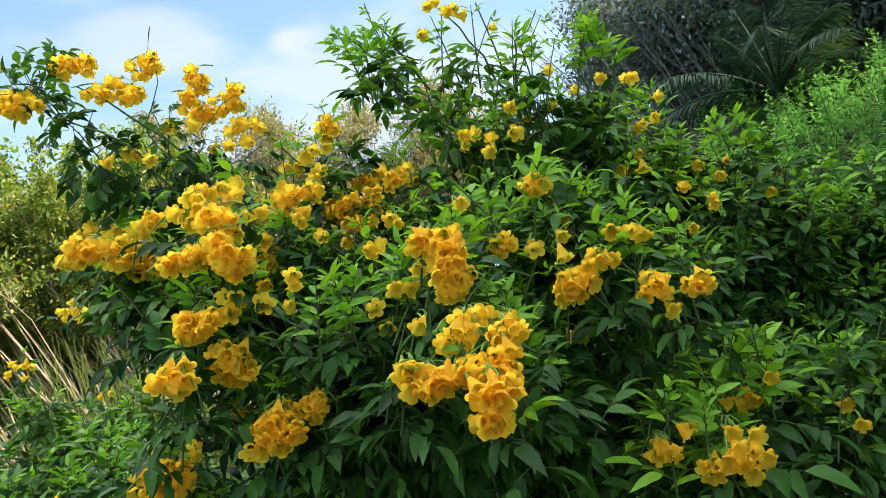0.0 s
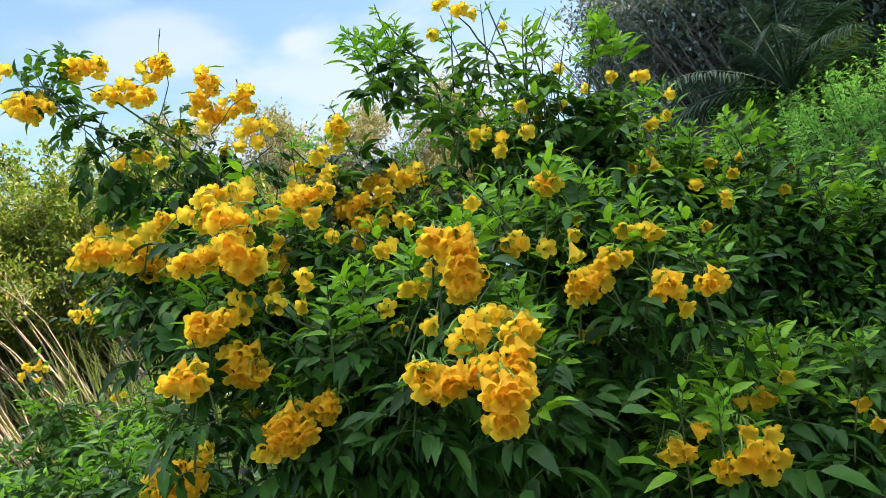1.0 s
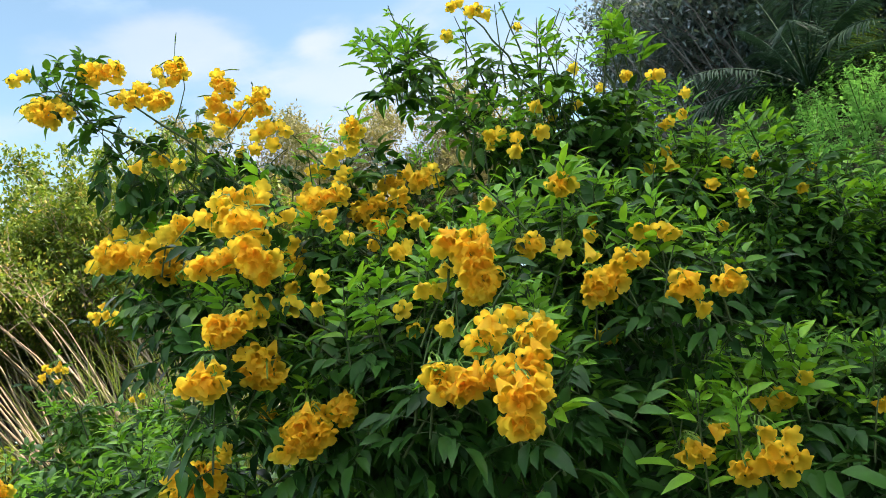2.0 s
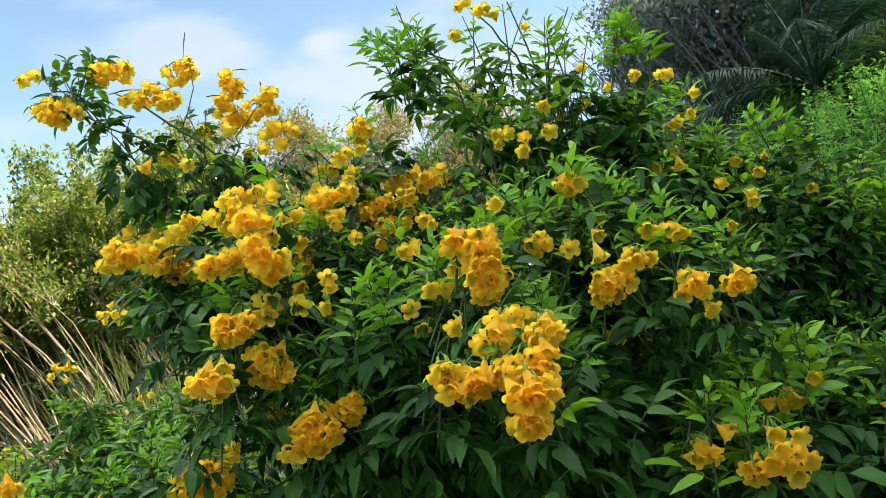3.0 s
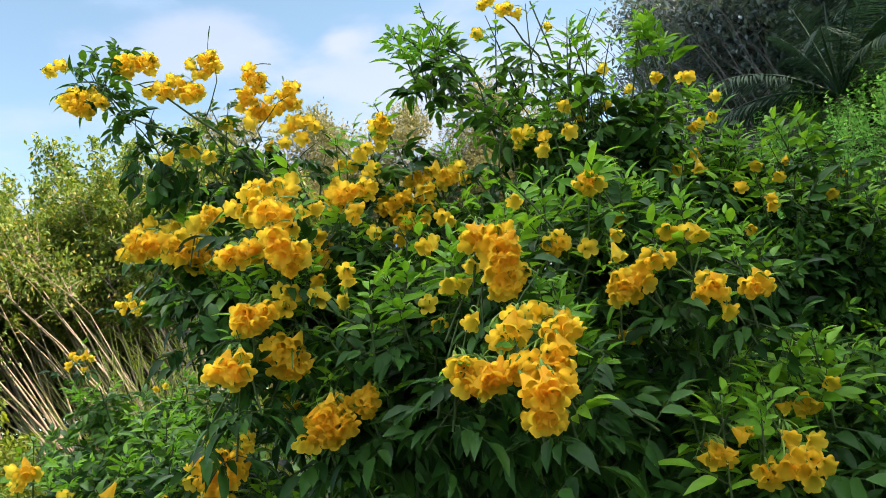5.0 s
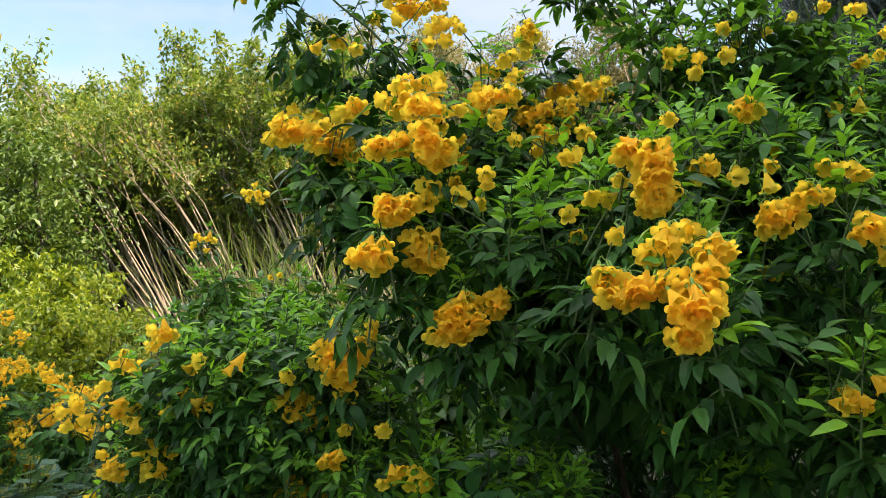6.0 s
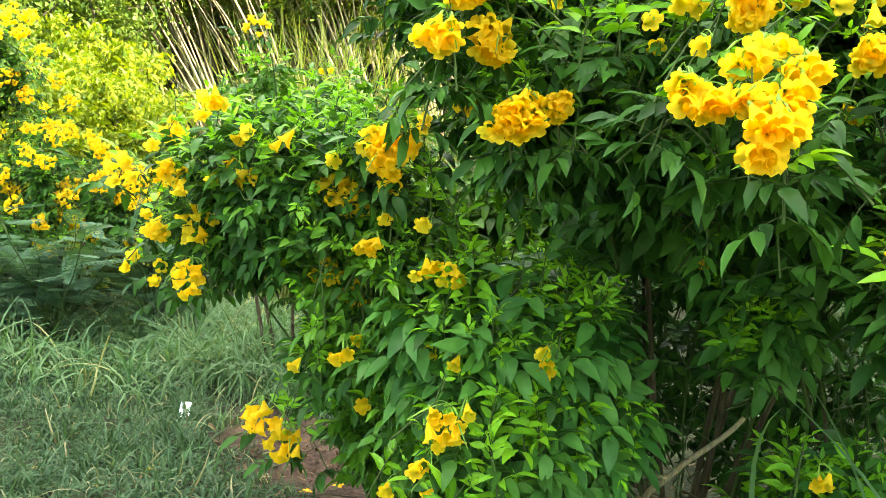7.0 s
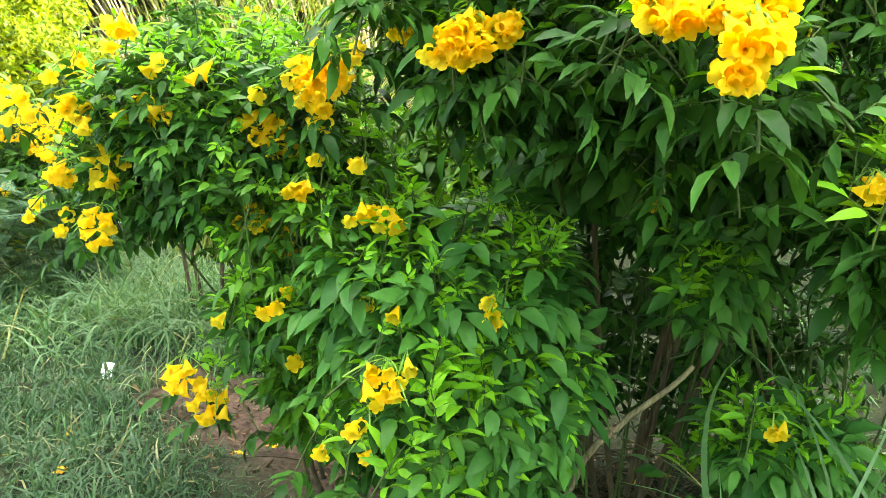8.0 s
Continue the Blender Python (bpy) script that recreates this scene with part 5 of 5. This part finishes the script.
clump_at = np.stack([r_g.uniform(-4.2, -1.05, 330), r_g.uniform(1.9, 4.6, 330)], 1)
clump_at = np.repeat(clump_at[bare(clump_at[:, 0], clump_at[:, 1]) > 1.15], 34, axis=0)
clump_at = clump_at + r_g.normal(0, 0.035, clump_at.shape)
grass("turf_tussocks", "small pale tussocks standing out of the turf", clump_at[:, 0], clump_at[:, 1], 0.18, 2.2, 0.034, TURF, 17, 0.55, 6)


def tufts(centres, spread, per, seed):
    r = np.random.default_rng(seed)
    C = np.repeat(np.asarray(centres, float), per, axis=0)
    Q = C + r.normal(0, spread, C.shape)
    return Q[:, 0], Q[:, 1]


spots = [(-1.35 - 1.9 * ((k * 0.618) % 1), 4.0 + 0.022 * k + 0.5 * ((k * 0.618) % 1)) for k in range(64)]
x, y = tufts(spots, 0.12, 150, 5)
away = np.hypot(x + 1.85, y - 3.25) > 0.42
x, y = x[away], y[away]
x2, y2 = tufts([(-2.15 - 0.075 * k, 3.85 + 0.34 * math.sin(2.1 * k)) for k in range(22)], 0.12, 60, 15)
x, y = np.concatenate([x, x2]), np.concatenate([y, y2])
grass("long_grass", "long arching grass blades between bush and turf", x, y, 0.44, 3.0, 0.019, GRASS, 6, 0.5, 8)
x, y = tufts([(-1.2 - 0.042 * k, 4.05 + 0.24 * math.sin(2.4 * k) + 0.004 * k) for k in range(28)], 0.10, 62, 25)
away = (np.hypot(x + 1.86, y - 3.33) > 0.48) & (y > 3.62)
x, y = x[away], y[away]
grass("tall_grass", "tall bluish-green grass arching over below the flowering bush", x, y, 0.52, 2.5, 0.0145, GRASS, 26, 0.38, 9)
x, y = tufts([(-2.9, 3.9), (-2.55, 3.8), (-3.3, 3.9), (-1.6, 3.25), (-1.62, 2.75), (-2.6, 3.5), (-2.1, 3.9), (-3.0, 4.1)], 0.08, 48, 7)
grass("grass_tuft", "upright tufts of fresh green grass", x, y, 0.18, 1.3, 0.03, GRASS, 8, 0.3, 5)
x, y = tufts([(0.52, 1.76), (0.60, 1.70), (0.68, 1.72), (0.78, 1.80), (0.58, 1.86)], 0.05, 22, 9)
grass("coarse_grass", "coarse long grass blades at the foot of the bush", x, y, 0.84, 2.0, 0.017, GRASS, 10, 0.5, 12)
x, y = tufts([(-3.1, 7.2), (-2.7, 7.3), (-2.3, 7.2), (-2.9, 7.7), (-2.4, 7.8), (-2.0, 7.4)], 0.20, 330, 11)
grass("reed_grass", "tall pale reed grass standing in the sun", x, y, 2.7, 0.75, 0.0026, REED, 12, 0.11, 6)
n = 9000
x, y = r_g.uniform(0.9, 9.0, n), r_g.uniform(3.0, 13.0, n)
grass("slope_grass", "dry and green grass over the slope", x, y, 0.4, 1.7, 0.03, GRASS, 14, 0.5, 4)


def weeds(spots, high, seed, leaf=0.09, mat=WEEDLEAF):
    r = np.random.default_rng(seed)
    P, D, stalks = [], [], []
    for x, y in spots:
        h = high * r.uniform(0.6, 1.25)
        foot = np.array((x, y, float(field(np.array(x), np.array(y)))))
        for _ in range(3):
            tip = foot + (r.normal(0, 0.12), r.normal(0, 0.12), h * r.uniform(0.7, 1))
            stalks.append((*tube(bent(foot, tip, 0, 4), [0.006, 0.005, 0.004, 0.002], 3), 1))
            t = r.uniform(0.2, 1, 34)
            P.append(foot + (tip - foot) * t[:, None])
            a = r.uniform(0, 6.28, 34)
            D.append(np.stack([np.cos(a), np.sin(a), r.uniform(-0.2, 0.9, 34)], 1) * (1.25 - 0.6 * t)[:, None])
    P, D = np.concatenate(P), np.concatenate(D)
    M = frames_to(D, np.tile((0.0, 0.0, 1.0), (len(D), 1))) * (leaf * np.linalg.norm(D, axis=1))[:, None, None]
    v, f, w = joined([(*scatter(*SMALL, M, P), 0), *stalks])
    return tagged(new("weeds", mesh_of("weeds", v, f, [mat, TWIG], w)), "leafy green weeds crowding the slope", "weeds", kind="stuff")


r_w = np.random.default_rng(31)
weeds([(r_w.uniform(2.6, 8.5), r_w.uniform(5.5, 11.5)) for _ in range(330)], 0.95, 1)
weeds([(-3.3 - 0.55 * v - u, 5.4 + v) for u, v in zip(r_w.uniform(0, 4.0, 190), r_w.uniform(0, 3.6, 190))], 0.7, 2, mat=SHRUBLEAF)

# ---- small things ----


def litter_flower(x, y, turn, seed):
    v, f, w = trumpet(90 + seed, 0.04, 0.021, 0.004)
    v = v * (1.0, 1.0, 0.45)
    ob = tagged(new("fallen_flower", mesh_of("fallen_flower", v, f, [FADED, CALYX], w)), "fallen yellow flower lying flat on the ground", "flower", "fallen flowers")
    ob.matrix_basis = pose(x, y, float(field(np.array(x), np.array(y))) + 0.02, 0, 8, turn)


for k, (x, y) in enumerate([(-1.67, 2.71), (-0.99, 2.64), (-0.93, 2.83), (-1.5, 2.42), (-0.84, 2.86), (0.3, 2.9), (0.45, 3.0), (-0.72, 2.7)]):
    litter_flower(x, y, 70 * k, k)


def packet(x, y):
    """A small crumpled paper packet, with two grey printed bars."""
    ob = thing("paper_packet", "small crumpled white paper packet lying on the turf", "packet", at=(x, y, float(field(np.array(x), np.array(y))) + 0.045))
    bm = bmesh.new()
    bmesh.ops.create_cube(bm, size=1.0)
    bmesh.ops.scale(bm, vec=(0.046, 0.015, 0.070), verts=bm.verts)
    bmesh.ops.subdivide_edges(bm, edges=bm.edges, cuts=3, use_grid_fill=True)
    for q in bm.verts:
        q.co += noise.noise_vector(q.co * 60) * 0.003
    me = bpy.data.meshes.new("box")
    bm.to_mesh(me)
    bm.free()
    me.materials.append(PAPER)
    part("box", me, ob)
    for z in (0.012, -0.014):
        bm = bmesh.new()
        bmesh.ops.create_cube(bm, size=1.0)
        bmesh.ops.scale(bm, vec=(0.022, 0.002, 0.004), verts=bm.verts)
        bmesh.ops.translate(bm, vec=(0, -0.0105, z), verts=bm.verts)
        me = bpy.data.meshes.new("printed_bar")
        bm.to_mesh(me)
        bm.free()
        me.materials.append(INK)
        part("printed_bar", me, ob)
    ob.rotation_euler = (radians(-28), radians(6), radians(22))


packet(-1.86, 3.33)

dead = thing("dead_branch", "forked dry broken branch leaning under the bush", "branch", at=(0.11, 2.18, 0.437))
for name, pts, ra, rb in (("branch", ((-0.14, 0.2, -0.45), (-0.05, 0.0, -0.06), (0.0, 0.0, 0.0), (0.06, 0.006, 0.055), (0.12, 0.013, 0.112), (0.18, 0.02, 0.18)), 0.0095, 0.0065), ("side_branch", ((0.0, 0.0, 0.0), (-0.035, 0.01, -0.004), (-0.065, 0.01, -0.01)), 0.006, 0.004)):
    q = np.array(pts)
    t = np.linspace(0, len(q) - 1, 12)
    q = np.stack([np.interp(t, np.arange(len(pts)), q[:, c]) for c in range(3)], 1) + RNG.normal(0, 0.002, (12, 3))
    part(name, mesh_of(name, *tube(q, np.linspace(ra, rb, 12), 9), [DEADWOOD]), dead)

# dry leaves lying under the bushes and round the bare soil
r_l = np.random.default_rng(55)
n = 1900
x = np.concatenate([r_l.normal(0.3, 0.55, n - 500), r_l.normal(-0.95, 0.45, 500)])
y = np.concatenate([r_l.normal(2.75, 0.35, n - 500), r_l.normal(3.12, 0.26, 500)])
D = np.stack([r_l.normal(0, 1, n), r_l.normal(0, 1, n), r_l.normal(0, 0.25, n)], 1)
M = frames_to(D, r_l.normal(0, 0.35, (n, 3)) + (0, 0, 1)) * r_l.uniform(0.018, 0.05, (n, 1, 1))
v, f = scatter(*leaflet(1.0, 0.4, -0.3, -0.25, 5), M, np.stack([x, y, field(x, y) + r_l.uniform(0.006, 0.022, n)], 1))
tagged(new("leaf_litter", mesh_of("leaf_litter", v, f, [DRYLEAF])), "small curled dry brown leaves scattered over the soil", "leaf litter", kind="stuff")

r_t = np.random.default_rng(77)
twigs = []
for _ in range(260):
    x, y = r_t.normal(0.35, 0.45), r_t.normal(2.75, 0.3)
    a, l = r_t.uniform(0, 6.28), r_t.uniform(0.08, 0.35)
    z = float(field(np.array(x), np.array(y))) + r_t.uniform(0.004, 0.06)
    twigs.append((*tube(bent((x, y, z), (x + l * math.cos(a), y + l * math.sin(a), z + r_t.normal(0.02, 0.04)), 0.02, 5), [0.003, 0.0028, 0.0024, 0.002, 0.0012], 4), 0))
v, f, w = joined(twigs)
tagged(new("fallen_twigs", mesh_of("fallen_twigs", v, f, [BARK], w)), "dry fallen twigs on the dark soil under the bush", "twigs", kind="stuff")
